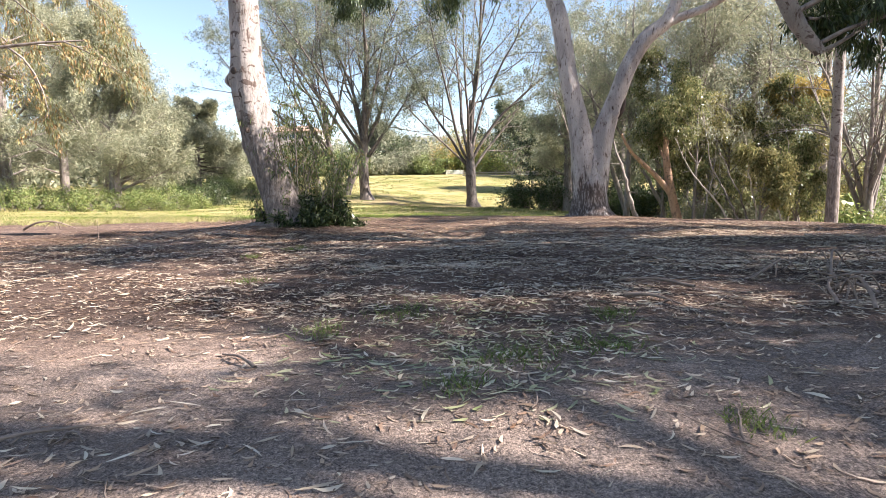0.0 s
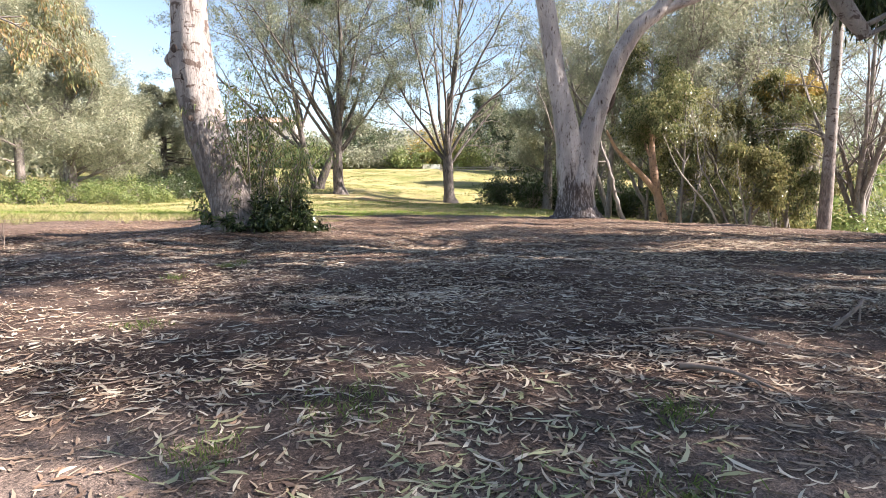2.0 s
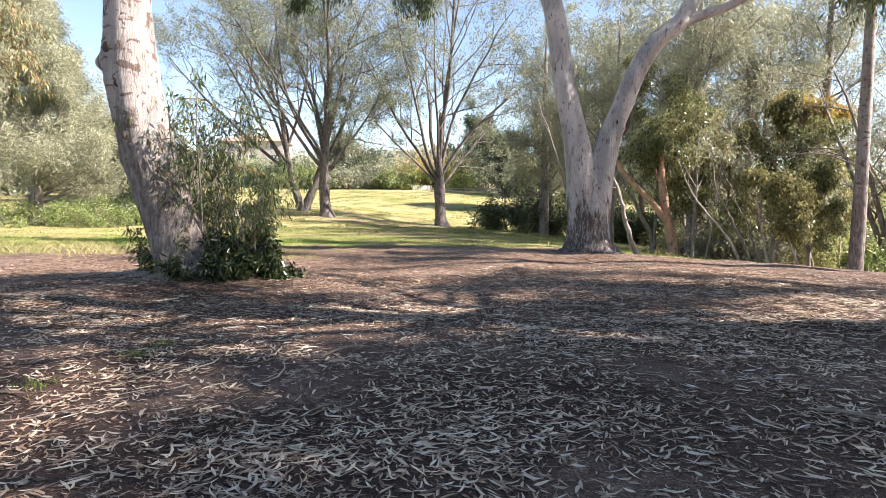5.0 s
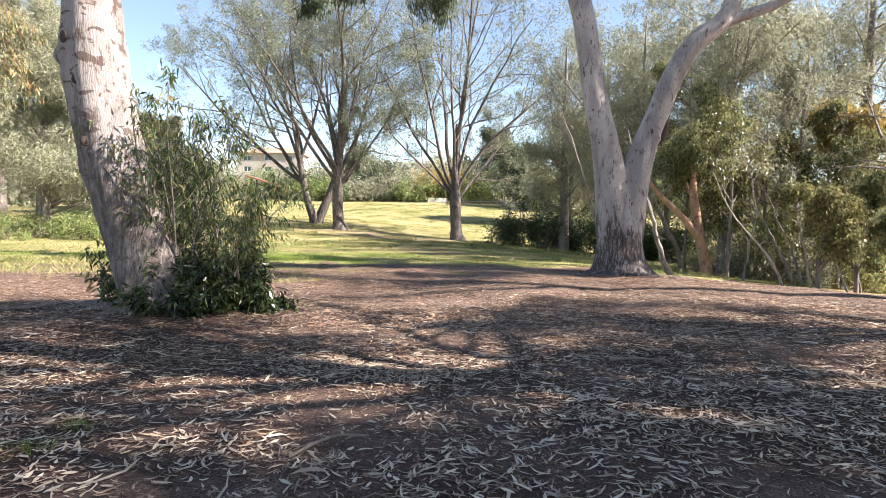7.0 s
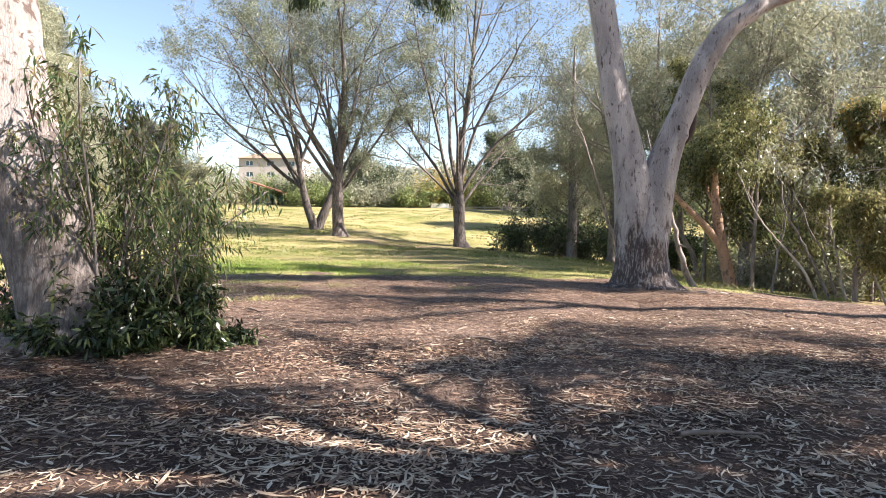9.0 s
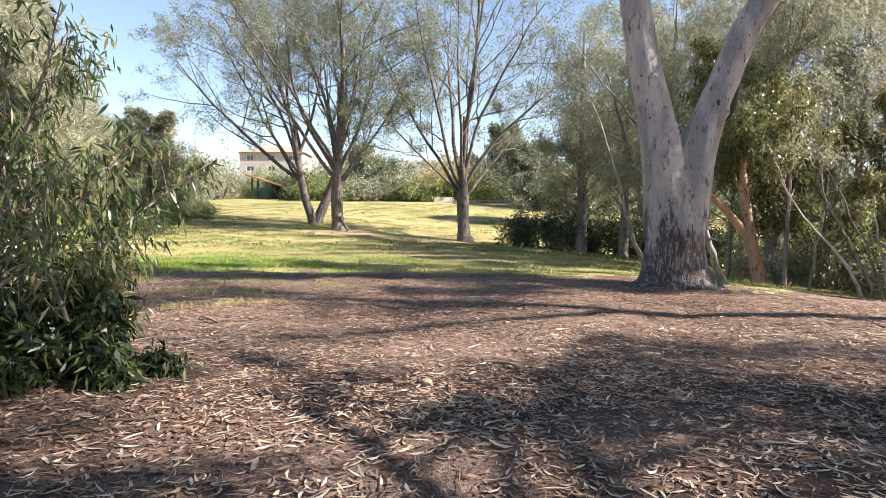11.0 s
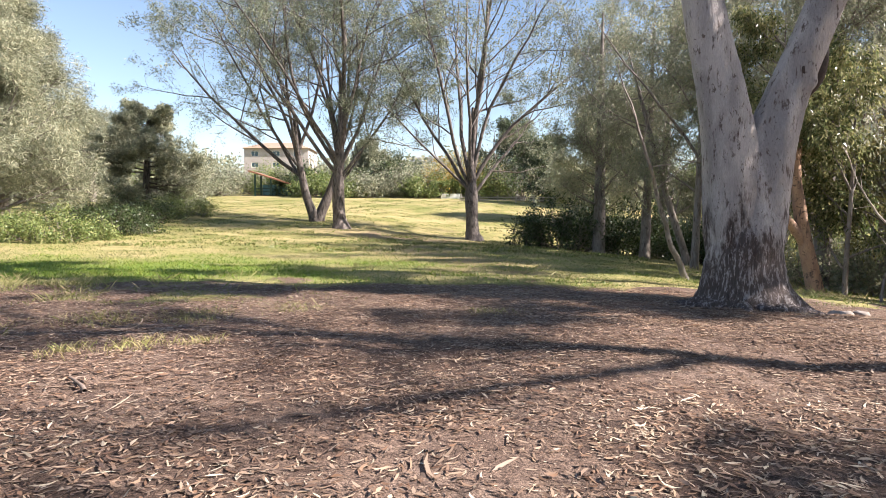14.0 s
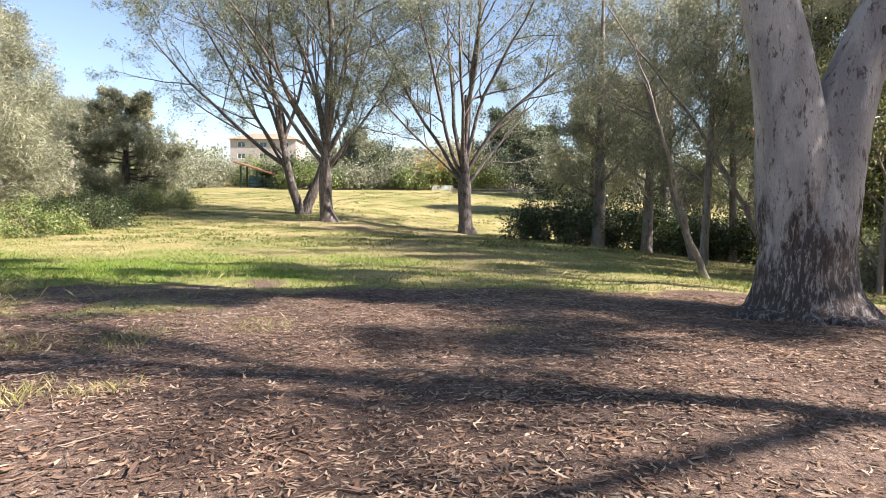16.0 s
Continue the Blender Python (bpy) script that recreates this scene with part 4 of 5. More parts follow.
DEAD_WOOD = bark_material("dead_wood", (0.36, 0.30, 0.25), (0.5, 0.43, 0.37), (0.15, 0.11, 0.09), (5, 5, 2), 0.01, 0.32)
leaning_stem(13.7, 27.6, [(0, 0, -0.3, 0.06), (-0.7, 0.3, 1.3, 0.05), (-1.8, 0.8, 3.0, 0.035), (-2.4, 1.0, 4.4, 0.015)], 191, "thin pale dead stem leaning over the slope", DEAD_WOOD)
leaning_stem(14.3, 27.9, [(0, 0, -0.3, 0.06), (-0.5, 0.3, 1.4, 0.055), (-1.0, 0.6, 3.0, 0.045), (-1.3, 0.9, 5.0, 0.02)], 192, "thin pale dead stem leaning over the slope", TWIG_BARK)
for i, (lx, ly, la, lb) in enumerate([(14.9, 28.6, -1.4, 4.6), (15.9, 29.3, -0.6, 5.2), (12.9, 29.2, 0.7, 4.4), (16.8, 28.4, -1.9, 4.0), (18.2, 29.6, -0.8, 5.6), (19.6, 30.0, 0.6, 5.0)]):
    leaning_stem(lx, ly, [(0, 0, -0.3, 0.05), (la * 0.3, 0.2, lb * 0.3, 0.045), (la * 0.65, 0.3, lb * 0.65, 0.035), (la, 0.5, lb, 0.015)], 820 + i, "thin bare stem leaning among the young gums", DEAD_WOOD if i % 2 else TWIG_BARK)
leaning_stem(9.3, 27.5, [(0, 0, -0.4, 0.12), (-0.5, 0.3, 1.2, 0.11), (-1.0, 0.6, 3.0, 0.09), (-1.6, 1.0, 5.5, 0.05)], 193, "grey dead stem leaning behind the forked gum", TWIG_BARK)
leaning_stem(15.0, 40, [(0, 0, -0.4, 0.15), (-0.7, 0, 2.0, 0.14), (-2.4, 0.1, 5.0, 0.12), (-5.0, 0, 8.4, 0.09), (-8.2, -0.5, 11.5, 0.04)], 194, "long bare trunk leaning across the slope's trees", TWIG_BARK)
leaning_stem(8.7, 32, [(0, 0, -0.4, 0.13), (-0.8, 0, 0.9, 0.105), (-1.4, 0.1, 2.8, 0.09), (-2.1, -0.1, 4.8, 0.07), (-3.0, -0.3, 7.0, 0.03)], 195, "slim bare trunk leaning out over the lawn", TWIG_BARK)

# tall bare gum stem
tree("tall_gum_tree", 16.9, 25.6, "tall straight gum with a bare reddish-grey trunk", "tree", "gums on the slope", GUM_BARK, GUM_LEAF,
     [(11, 60, 50, 6, 0.12), (12, 180, 50, 6, 0.12), (13, 300, 55, 5, 0.1), (14.5, 120, 60, 5, 0.1), (10, 240, 40, 5, 0.09)], GUMMY, 16, (0.22, 0.05), 0.25, 0.8, 151,
     trunk=[(-0.1, 0, -0.6, 0.34), (0, 0, 0.4, 0.26), (0.05, 0, 4, 0.225), (0.1, 0, 9, 0.19), (0.2, 0, 15, 0.1)])
tree("grey_tree", 19.6, 27.3, "many-stemmed greyish tree with rising bare limbs", "tree", "trees on the slope", TWIG_BARK, DRY_TWIG_LEAF,
     [(0.4 + 0.18 * i, 51 * i, 82 - 5 * (i % 3), 9.5 - 0.5 * i, 0.13) for i in range(8)], TWIGGY, 1, (0.22, 0.04), 0.2, 0.5, 152,
     trunk=[(0, 0, -0.5, 0.44), (0, 0, 0.5, 0.36), (0, 0, 1.6, 0.26), (0.2, 0, 5, 0.13), (0.3, 0, 11, 0.03)])

# off to the side: gum whose outer boughs hang over the path, and unseen ones added to shade it
side_gum = thing("gum_tree", 11.5, 8.5, z_at(11.5, 8.5), "large gum beside the path with dark hanging boughs", "tree")
gum_trunk(side_gum, "trunk", [(0, 0, -0.5, 0.6), (0, 0, 0.4, 0.48), (-0.2, 0, 3, 0.42), (-0.6, 0, 6, 0.36), (-0.9, 0, 10, 0.25)], 28, 50, GUM_BARK, 15)
gum_trunk(side_gum, "limb", [(-0.8, 0, 8.5, 0.2), (-2.6, 0.4, 9.6, 0.17), (-4.8, 0.9, 9.0, 0.155), (-6.2, 1.0, 6.5, 0.155), (-6.2, 1.05, 4.9, 0.15), (-5.7, 1.15, 3.7, 0.135), (-5.2, 1.2, 3.1, 0.09)], 18, 50, GUM_BARK, 16)
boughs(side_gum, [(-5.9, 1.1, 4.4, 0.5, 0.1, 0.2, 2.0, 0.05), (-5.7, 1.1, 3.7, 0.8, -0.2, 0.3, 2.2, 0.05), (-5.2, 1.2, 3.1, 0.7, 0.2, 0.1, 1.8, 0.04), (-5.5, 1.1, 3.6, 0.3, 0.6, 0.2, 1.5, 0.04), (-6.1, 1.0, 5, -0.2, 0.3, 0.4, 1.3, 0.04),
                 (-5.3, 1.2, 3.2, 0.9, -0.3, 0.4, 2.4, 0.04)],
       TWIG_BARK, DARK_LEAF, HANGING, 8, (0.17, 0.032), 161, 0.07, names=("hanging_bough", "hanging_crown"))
# upper boughs, out of view, spread so that they shade the path
boughs(side_gum, [(-0.75, 0, 6.5 + 0.55 * i, math.cos(2.4 * i + 2.6), math.sin(2.4 * i + 2.6), 0.45 + 0.06 * i, 5.2 - 0.2 * i, 0.12) for i in range(10)] + [(-0.7, 0, 6.6, -0.8, 0.5, 0.5, 5, 0.12), (-0.8, 0, 8.0, -0.9, 0.0, 0.5, 5, 0.12), (-0.8, 0, 7.4, -0.5, -0.6, 0.5, 5, 0.12), (-0.8, 0, 8.6, -0.1, -0.7, 0.45, 4.5, 0.1), (-0.8, 0, 8.0, 0.5, -0.5, 0.5, 4.5, 0.1)],
       GUM_BARK, GUM_LEAF, HANGING, 9, (0.2, 0.045), 162)
# unseen gums, placed and thinned to shape the shade on the ground
for gxx, gyy, gh, gs, dense, low in [(14.5, 1.0, 10.5, 171, 2, 0.42), (17.0, 10.5, 11, 172, 3, 0.4), (18.5, 4.6, 14, 174, 13, 0.42), (15.2, 15.6, 15, 177, 1, 0.6), (-8, -4, 14, 175, 8, 0.45), (11.5, -0.8, 11, 180, 1, 0.45), (12.8, 4.0, 9.2, 181, 3, 0.45), (16.8, 20.6, 19, 179, 13, 0.42)]:
    tree("gum_tree", gxx, gyy, "unseen tall gum added to shade the path", "tree", "gums beside the path", GUM_BARK, GUM_LEAF,
         [(gh * min(0.97, low + 0.065 * i), 70 * i + gs, 35 + 4 * i, 5.2 - 0.3 * i, 0.12) for i in range(9)], GUMMY, dense, (0.24, 0.06), 0.2, 0.8, gs,
         trunk=[(0, 0, -0.6, 0.4), (0, 0, 0.5, 0.3), (0.2, 0, gh * 0.5, 0.22), (0.2, 0, gh, 0.08)])

# off to the side: gum with rusty hanging boughs over the lawn
rusty_gum = thing("gum_tree", -22.5, 24, z_at(-22.5, 24), "gum with rusty dying leaves on its outer boughs", "tree")
gum_trunk(rusty_gum, "trunk", [(0, 0, -0.5, 0.55), (0, 0, 0.5, 0.42), (0.2, 0, 5, 0.36), (0.2, 0, 10, 0.2)], 24, 40, GUM_BARK, 17)
boughs(rusty_gum, [(0.2, 0, 6.5, 0.9, 0.1, 0.35, 8, 0.13), (0.2, 0, 7.5, 0.9, 0.3, 0.45, 7.5, 0.12), (0.2, 0, 8.5, 0.8, -0.1, 0.6, 7, 0.12)], TWIG_BARK, RUSTY_LEAF, HANGING, 14, (0.22, 0.055), 181)

# ---- far things: houses, shelter, rail, woods ----
STUCCO = plain_material("pale_stucco", (0.42, 0.37, 0.34), 0.9, 0.12, 0.8)
GREY_WALL = plain_material("grey_wall", (0.55, 0.55, 0.55), 0.9, 0.1, 0.8)
ROOF_TILE = plain_material("clay_roof", (0.33, 0.22, 0.155), 0.85, 0.25, 2.0)
DARK_PAINT = plain_material("dark_green_paint", (0.03, 0.075, 0.06), 0.5, 0.15, 4.0)
CANOPY = plain_material("rust_canopy", (0.26, 0.12, 0.07), 0.8, 0.2, 1.5)
WHITE_PAINT = plain_material("white_paint", (0.75, 0.74, 0.7), 0.6, 0.1, 3.0)
GREY_WOOD = plain_material("grey_wood", (0.34, 0.30, 0.26), 0.9, 0.25, 8.0)
STONE = plain_material("pale_stone", (0.27, 0.23, 0.20), 0.9, 0.3, 9.0)


def glass_material():
    m, nt, b, out = make("window_glass")
    b.inputs["Base Color"].default_value = (0.05, 0.08, 0.10, 1)
    b.inputs["Roughness"].default_value = 0.08
    b.inputs["Specular IOR Level"].default_value = 0.7
    return m


GLASS = glass_material()
TEAL = plain_material("teal_panel", (0.10, 0.24, 0.28), 0.35, 0.2, 2.0)


def box_bm(x0, x1, y0, y1, z0, z1, bevel=0.0, bm=None):
    bm = bm or bmesh.new()
    r = bmesh.ops.create_cube(bm, size=1.0)
    for v in r["verts"]:
        v.co = Vector(((x0 + x1) / 2 + v.co.x * (x1 - x0), (y0 + y1) / 2 + v.co.y * (y1 - y0), (z0 + z1) / 2 + v.co.z * (z1 - z0)))
    if bevel:
        bmesh.ops.bevel(bm, geom=bm.edges[:], offset=bevel, segments=2, affect="EDGES")
    return bm


def wall_with_openings(x0, x1, z0, z1, thick, holes):
    """A wall in the xz plane with real openings. holes: (x0, x1, z0, z1)."""
    bm = bmesh.new()
    xs = sorted({x0, x1, *(h[0] for h in holes), *(h[1] for h in holes)})
    zs = sorted({z0, z1, *(h[2] for h in holes), *(h[3] for h in holes)})
    for a, b in zip(xs, xs[1:]):
        for c, d in zip(zs, zs[1:]):
            if not any(h[0] <= (a + b) / 2 <= h[1] and h[2] <= (c + d) / 2 <= h[3] for h in holes):
                box_bm(a, b, 0, thick, c, d, 0, bm)
    bmesh.ops.remove_doubles(bm, verts=bm.verts[:], dist=0.0005)
    return bm


def house(x, y, z, wide, deep, storeys, mat, roof_mat, label, flat=False):
    ob = thing("house", x, y, z, label, "house")
    top = storeys * 3.0
    n = max(2, int(wide / 4.5))
    holes = [(-wide / 2 + (i + 0.5) * wide / n - 1.0, -wide / 2 + (i + 0.5) * wide / n + 1.0, 3.0 * s + 0.9, 3.0 * s + 2.3) for i in range(n) for s in range(storeys)]
    part("wall", wall_with_openings(-wide / 2, wide / 2, -2.0, top, 0.3, holes), mat, ob)
    part("wall", box_bm(-wide / 2, wide / 2, deep - 0.3, deep, -2.0, top), mat, ob)
    for sx in (-wide / 2, wide / 2 - 0.3):
        part("wall", box_bm(sx, sx + 0.3, 0.304, deep - 0.304, -2.0, top), mat, ob)
    for h in holes:
        w = part("window", wall_with_openings(h[0] + 0.01, h[1] - 0.01, h[2] + 0.01, h[3] - 0.01, 0.1,
                                              [(h[0] + 0.09, (h[0] + h[1]) / 2 - 0.03, h[2] + 0.09, h[3] - 0.09), ((h[0] + h[1]) / 2 + 0.03, h[1] - 0.09, h[2] + 0.09, h[3] - 0.09)]), WHITE_PAINT, ob)
        w.location = (0, 0.1, 0)
        part("pane", box_bm(h[0] + 0.09, h[1] - 0.09, 0.04, 0.06, h[2] + 0.09, h[3] - 0.09), GLASS, w)
    if flat:
        part("roof", box_bm(-wide / 2 - 0.5, wide / 2 + 0.5, -0.6, deep + 0.5, top + 0.004, top + 0.5, 0.05), roof_mat, ob)
    else:
        bm = bmesh.new()
        e = 0.7
        pts = [(-wide / 2 - e, -e, top), (wide / 2 + e, -e, top), (wide / 2 + e, deep + e, top), (-wide / 2 - e, deep + e, top), (-wide / 4, deep / 2, top + 2.2), (wide / 4, deep / 2, top + 2.2)]
        vs = [bm.verts.new((a, b, c + 0.004)) for a, b, c in pts]
        for f in ((0, 1, 5, 4), (1, 2, 5), (2, 3, 4, 5), (3, 0, 4), (3, 2, 1, 0)):
            bm.faces.new([vs[i] for i in f])
        part("roof", bm, roof_mat, ob)
    return ob


house(-43.5, 172, 11.0, 17, 12, 3, STUCCO, ROOF_TILE, "two-storey pale stucco house with a clay roof and rows of windows")
house(0, 178, 12.0, 16, 10, 2, GREY_WALL, GREY_WALL, "grey flat-roofed house half hidden behind trees", True)
house(16, 186, 13.5, 20, 10, 1, STUCCO, GREY_WALL, "low pale house behind the garden trees", True)

shelter = thing("picnic_shelter", -29.8, 118.5, z_at(-29.8, 118.5), "open shelter with dark green posts and a sloping rust-coloured canopy", "shelter")
for px in (-2.8, 0.0, 2.8):
    for py in (0, 3.6):
        part("post", box_bm(px - 0.13, px + 0.13, py - 0.13, py + 0.13, -0.6, 3.0 - 0.3 * px, 0.02), DARK_PAINT, shelter)
bm = box_bm(-4.0, 3.6, -0.9, 4.5, 0, 0.26, 0.04)
bmesh.ops.rotate(bm, verts=bm.verts[:], cent=(0, 0, 0), matrix=Matrix.Rotation(radians(17), 3, "Y"))
bmesh.ops.translate(bm, verts=bm.verts[:], vec=(0, 0, 3.1))
part("canopy", bm, CANOPY, shelter, "sloping rust-red canopy")
for pz in (0.7, 1.3):
    part("rail", box_bm(-2.8, 2.8, -0.22, -0.136, pz, pz + 0.1), DARK_PAINT, shelter)
part("panel", box_bm(-2.6, -0.2, 3.74, 3.78, 0.0, 2.2), TEAL, shelter, "teal back panel")
part("panel", box_bm(0.2, 2.6, 3.74, 3.78, 0.0, 2.0), TEAL, shelter, "teal back panel")

rail = thing("rail_fence", 10.5, 104, z_at(10.5, 104), "low weathered wooden rail fence at the lawn's end", "fence")
for i in range(6):
    hz = z_at(10.5 - 7 + 2.8 * i, 104) - z_at(10.5, 104)
    part("post", box_bm(-7.08 + 2.8 * i, -6.92 + 2.8 * i, -0.08, 0.08, hz - 0.4, hz + 1.1, 0.015), GREY_WOOD, rail)
for zz in (0.55, 0.95):
    part("rail", box_bm(-7.3, 7.3, -0.14, -0.084, zz - 0.25, zz - 0.1, 0.01), GREY_WOOD, rail)
kerb = thing("low_wall", 2.0, 112, z_at(2.0, 112), "short pale garden wall below the palms", "wall")
part("block", box_bm(-1.6, 1.6, -0.25, 0.25, -0.4, 0.75, 0.03), WHITE_PAINT, kerb)


def palm(x, y, tall, seed):
    rng = np.random.RandomState(seed)
    foot = z_at(x, y)
    ob = thing("palm", x, y, foot, "low green palm with arching fronds in the garden", "palm", "palms in the garden")
    tb = Tubes()
    tb.add(spline([(0, 0, -0.3, 0.2), (0, 0, tall * 0.3, 0.16), (0.05, 0, tall * 0.55, 0.14)], 8)[:, :3], np.linspace(0.22, 0.15, 8), 10)
    hang("trunk", tb.mesh("trunk", PINE_BARK), ob)
    tips = []
    for i in range(16):
        a, e = rng.uniform(0, 6.28), rng.uniform(0.2, 1.2)
        for s in np.linspace(0.1, 1, 12):
            r = s * 2.0
            tips.append((math.cos(a) * r * math.cos(e), math.sin(a) * r * math.cos(e), tall * 0.55 + r * math.sin(e) - 0.9 * s * s, math.cos(a), math.sin(a), -0.2))
    v, q = leaves(rng, np.array(tips), 5, 0.8, 0.09, 0.03, 0.3, 0.7)
    hang("crown", mesh_of("crown", v, q, None, SHRUB_LEAF, smooth=False), ob)


for i, (px, py) in enumerate([(0.5, 113), (3.0, 113.5), (5.5, 113)]):
    palm(px, py, 4.2, 300 + i)


def far_woods(name, spots, leaf, label, seed, big=1.1):
    rng = np.random.RandomState(seed)
    tips = []
    for x, y, r, h in spots:
        z = z_at(x, y)
        n = 70
        u = unit(rng.normal(0, 1, (n, 3)))
        s = rng.uniform(0.6, 1.05, (n, 1)) * (1 + 0.25 * np.sin(u[:, :1] * 5 + x) * np.cos(u[:, 1:2] * 4 + y))
        p = u * s * np.array([r, r, h * 0.55]) + np.array([x, y, z + h * 0.45])
        tips.append(np.hstack([p, u]))
    v, q = leaves(rng, np.concatenate(tips), 4, big, big * 0.55, 0.5, 0.2, 0.5)
    return tagged(new(name, mesh_of(name, v, q, None, leaf, smooth=False)), label, "woods", kind="stuff")


rw = np.random.RandomState(77)
far_woods("far_woods", [s for s in [(rw.uniform(-130, 130), rw.uniform(135, 240), rw.uniform(4, 7), rw.uniform(6, 11)) for _ in range(190)] if not (-0.38 < s[0] / (s[1] - 11) < -0.17 and s[1] < 185)], NEEDLE, "hazy grey-green woods beyond the gardens", 310)
far_woods("valley_scrub", [(rw.uniform(45, 120), rw.uniform(20, 130), rw.uniform(3, 6), rw.uniform(4, 9)) for _ in range(150)], SHRUB_LEAF, "green scrub filling the valley beside the path", 311)
far_woods("bank_woods", [(rw.uniform(-110, -52), rw.uniform(45, 140), rw.uniform(4, 7), rw.uniform(6, 13)) for _ in range(90)], PALE_NEEDLE, "pale woods past the pines", 312)
far_woods("rear_woods", [(rw.uniform(-70, 60), rw.uniform(-90, -35), rw.uniform(4, 7), rw.uniform(8, 15)) for _ in range(70)], GUM_LEAF, "trees on the ground behind the path's start", 313)

# ---- leaf litter, twigs, grass ----


def litter(name, n, area, density, long, wide, mat, label, seed, lift=0.012):
    """Sickle-shaped fallen leaves strewn on the ground, thicker where density is high."""
    rng = np.random.RandomState(seed)
    x = rng.uniform(area[0], area[1], n * 3)
    y = rng.uniform(area[2], area[3], n * 3)
    keep = rng.uniform(0, 1, n * 3) < density(x, y)
    x, y = x[keep][:n], y[keep][:n]
    n = len(x)
    z = height(x, y) + rng.uniform(0.002, lift, n)
    a = rng.uniform(0, 6.283, n)
    ln = long * rng.lognormal(0, 0.3, n)
    wd = wide * rng.uniform(0.6, 1.4, n)
    bend = rng.normal(0, 0.22, n)
    tilt = rng.normal(0, 0.05, n)
    curl = np.abs(rng.normal(0, 0.05, n))
    roll = rng.normal(0, 0.28, n)
    d = np.stack([np.cos(a), np.sin(a), tilt], 1)
    s = np.stack([-np.sin(a) * np.cos(roll), np.cos(a) * np.cos(roll), np.sin(roll)], 1)
    c = np.stack([x, y, z], 1)

    def at(u, w):
        p = c + d * (ln * (u - 0.5))[:, None] + s * (wd * w + bend * ln * 4 * (u - 0.5) ** 2 * 0.5)[:, None]
        p[:, 2] += curl * ln * (2 * u - 1) ** 2
        return p

    v = np.stack([at(0, 0), at(0.3, -0.5), at(0.3, 0.5), at(0.68, -0.38), at(0.68, 0.38), at(1, 0)], 1).reshape(-1, 3)
    k = np.arange(n)[:, None] * 6
    q = k + np.array([[1, 3, 4, 2]])
    t = np.concatenate([k + np.array([[0, 1, 2]]), k + np.array([[3, 5, 4]])])
    return tagged(new(name, mesh_of(name, v, q, t, mat, smooth=False)), label, "leaf litter", kind="stuff")


def litter_density(x, y):
    base = 0.6 + 0.28 * waves(x, y, 2.2, 21) + 0.16 * waves(x, y, 0.7, 22)
    base = base * (0.38 + 0.62 * step01(y, 2.6, 5.2)) * (1 - 0.5 * step01(y, 14.5, 18))
    base = base * (1 - 0.55 * step01(-x, 0.8, 3.5) * (1 - step01(y, 8.5, 11))) * (1 - 0.6 * step01(y, 11.5, 13.5) * step01(-x, -1.0, 1.5))
    return np.clip(base, 0.03, 1) * (1 - lawn_amount(x, y)) * (1 - step01(np.abs(x), 6.5, 12.5))


litter("fallen_leaves", 125000, (-12.5, 12.5, 0.5, 26), litter_density, 0.077, 0.0135, LITTER, "pale dry sickle-shaped gum leaves strewn over the earth", 401)
litter("fallen_leaf_scraps", 120000, (-12, 12, 0.5, 26), lambda x, y: 0.25 * (1 - lawn_amount(x, y)) * (1 - step01(np.abs(x), 8, 12)) + 0.5 * litter_density(x, y), 0.038, 0.009, SCRAP, "small broken bits of dry leaf and bark on the earth", 402)
litter("brown_fallen_leaves", 75000, (-9, 7.5, 10.5, 26), lambda x, y: np.clip(0.75 - 0.35 * step01(x, -2.5, 2.5) * (1 - step01(y, 17, 20)) + 0.3 * waves(x, y, 1.4, 27), 0.06, 1) * step01(y, 10.5, 12.5) * (1 - lawn_amount(x, y)), 0.075, 0.016, BROWN_LITTER,
       "deep bed of brown and dark curled gum leaves beside the lawn", 406, 0.03)
litter("pale_fallen_leaves", 18000, (-7, 8, 1.2, 17), lambda x, y: litter_density(x, y) * (0.5 + 0.5 * step01(y, 3, 6)) * (1 - 0.7 * step01(y, 11, 15)), 0.108, 0.0155, PALE_LITTER,
       "larger bleached gum leaves lying on top of the litter", 405, 0.02)
litter("green_fallen_leaves", 1000, (-1.2, 1.9, 2.2, 5.6), lambda x, y: np.clip(0.9 * np.exp(-((x - 0.35 - 0.2 * waves(x, y, 1.0, 24)) / 0.8) ** 2 - ((y - 3.6) / 1.1) ** 2), 0, 1), 0.115, 0.0165, GREEN_LITTER,
       "fresh green and straw-coloured gum leaves in a drift", 403)

litter("bark_strips", 900, (-7, 9, 6, 26), lambda x, y: np.clip(np.exp(-((x + 3.5) ** 2 + (y - 13.5) ** 2) / 9) + np.exp(-((x - 5.5) ** 2 + (y - 22) ** 2) / 10) + 0.12, 0, 1) * (1 - lawn_amount(x, y)), 0.26, 0.022, SCRAP,
       "curled strips of shed brown bark lying on the earth", 404, 0.03)

TWIG_MAT = plain_material("dry_twig", (0.20, 0.15, 0.12), 0.9, 0.35, 12.0)
rng = np.random.RandomState(410)
tw = Tubes()
for _ in range(700):
    x, y = rng.uniform(-6, 6.5), rng.uniform(1.2, 22)
    a, ln = rng.uniform(0, 6.283), rng.lognormal(-1.6, 0.5)
    pts = np.array([(x + math.cos(a) * ln * u, y + math.sin(a) * ln * u, 0) for u in (-0.5, -0.2, 0.15, 0.5)])
    pts[:, :2] += rng.normal(0, 0.06 * ln, (4, 2))
    pts[:, 2] = height(pts[:, 0], pts[:, 1]) + 0.008 + rng.uniform(0, 0.012, 4)
    r = rng.uniform(0.0018, 0.005)
    tw.add(pts, [r, r, r * 0.8, r * 0.5], 4)
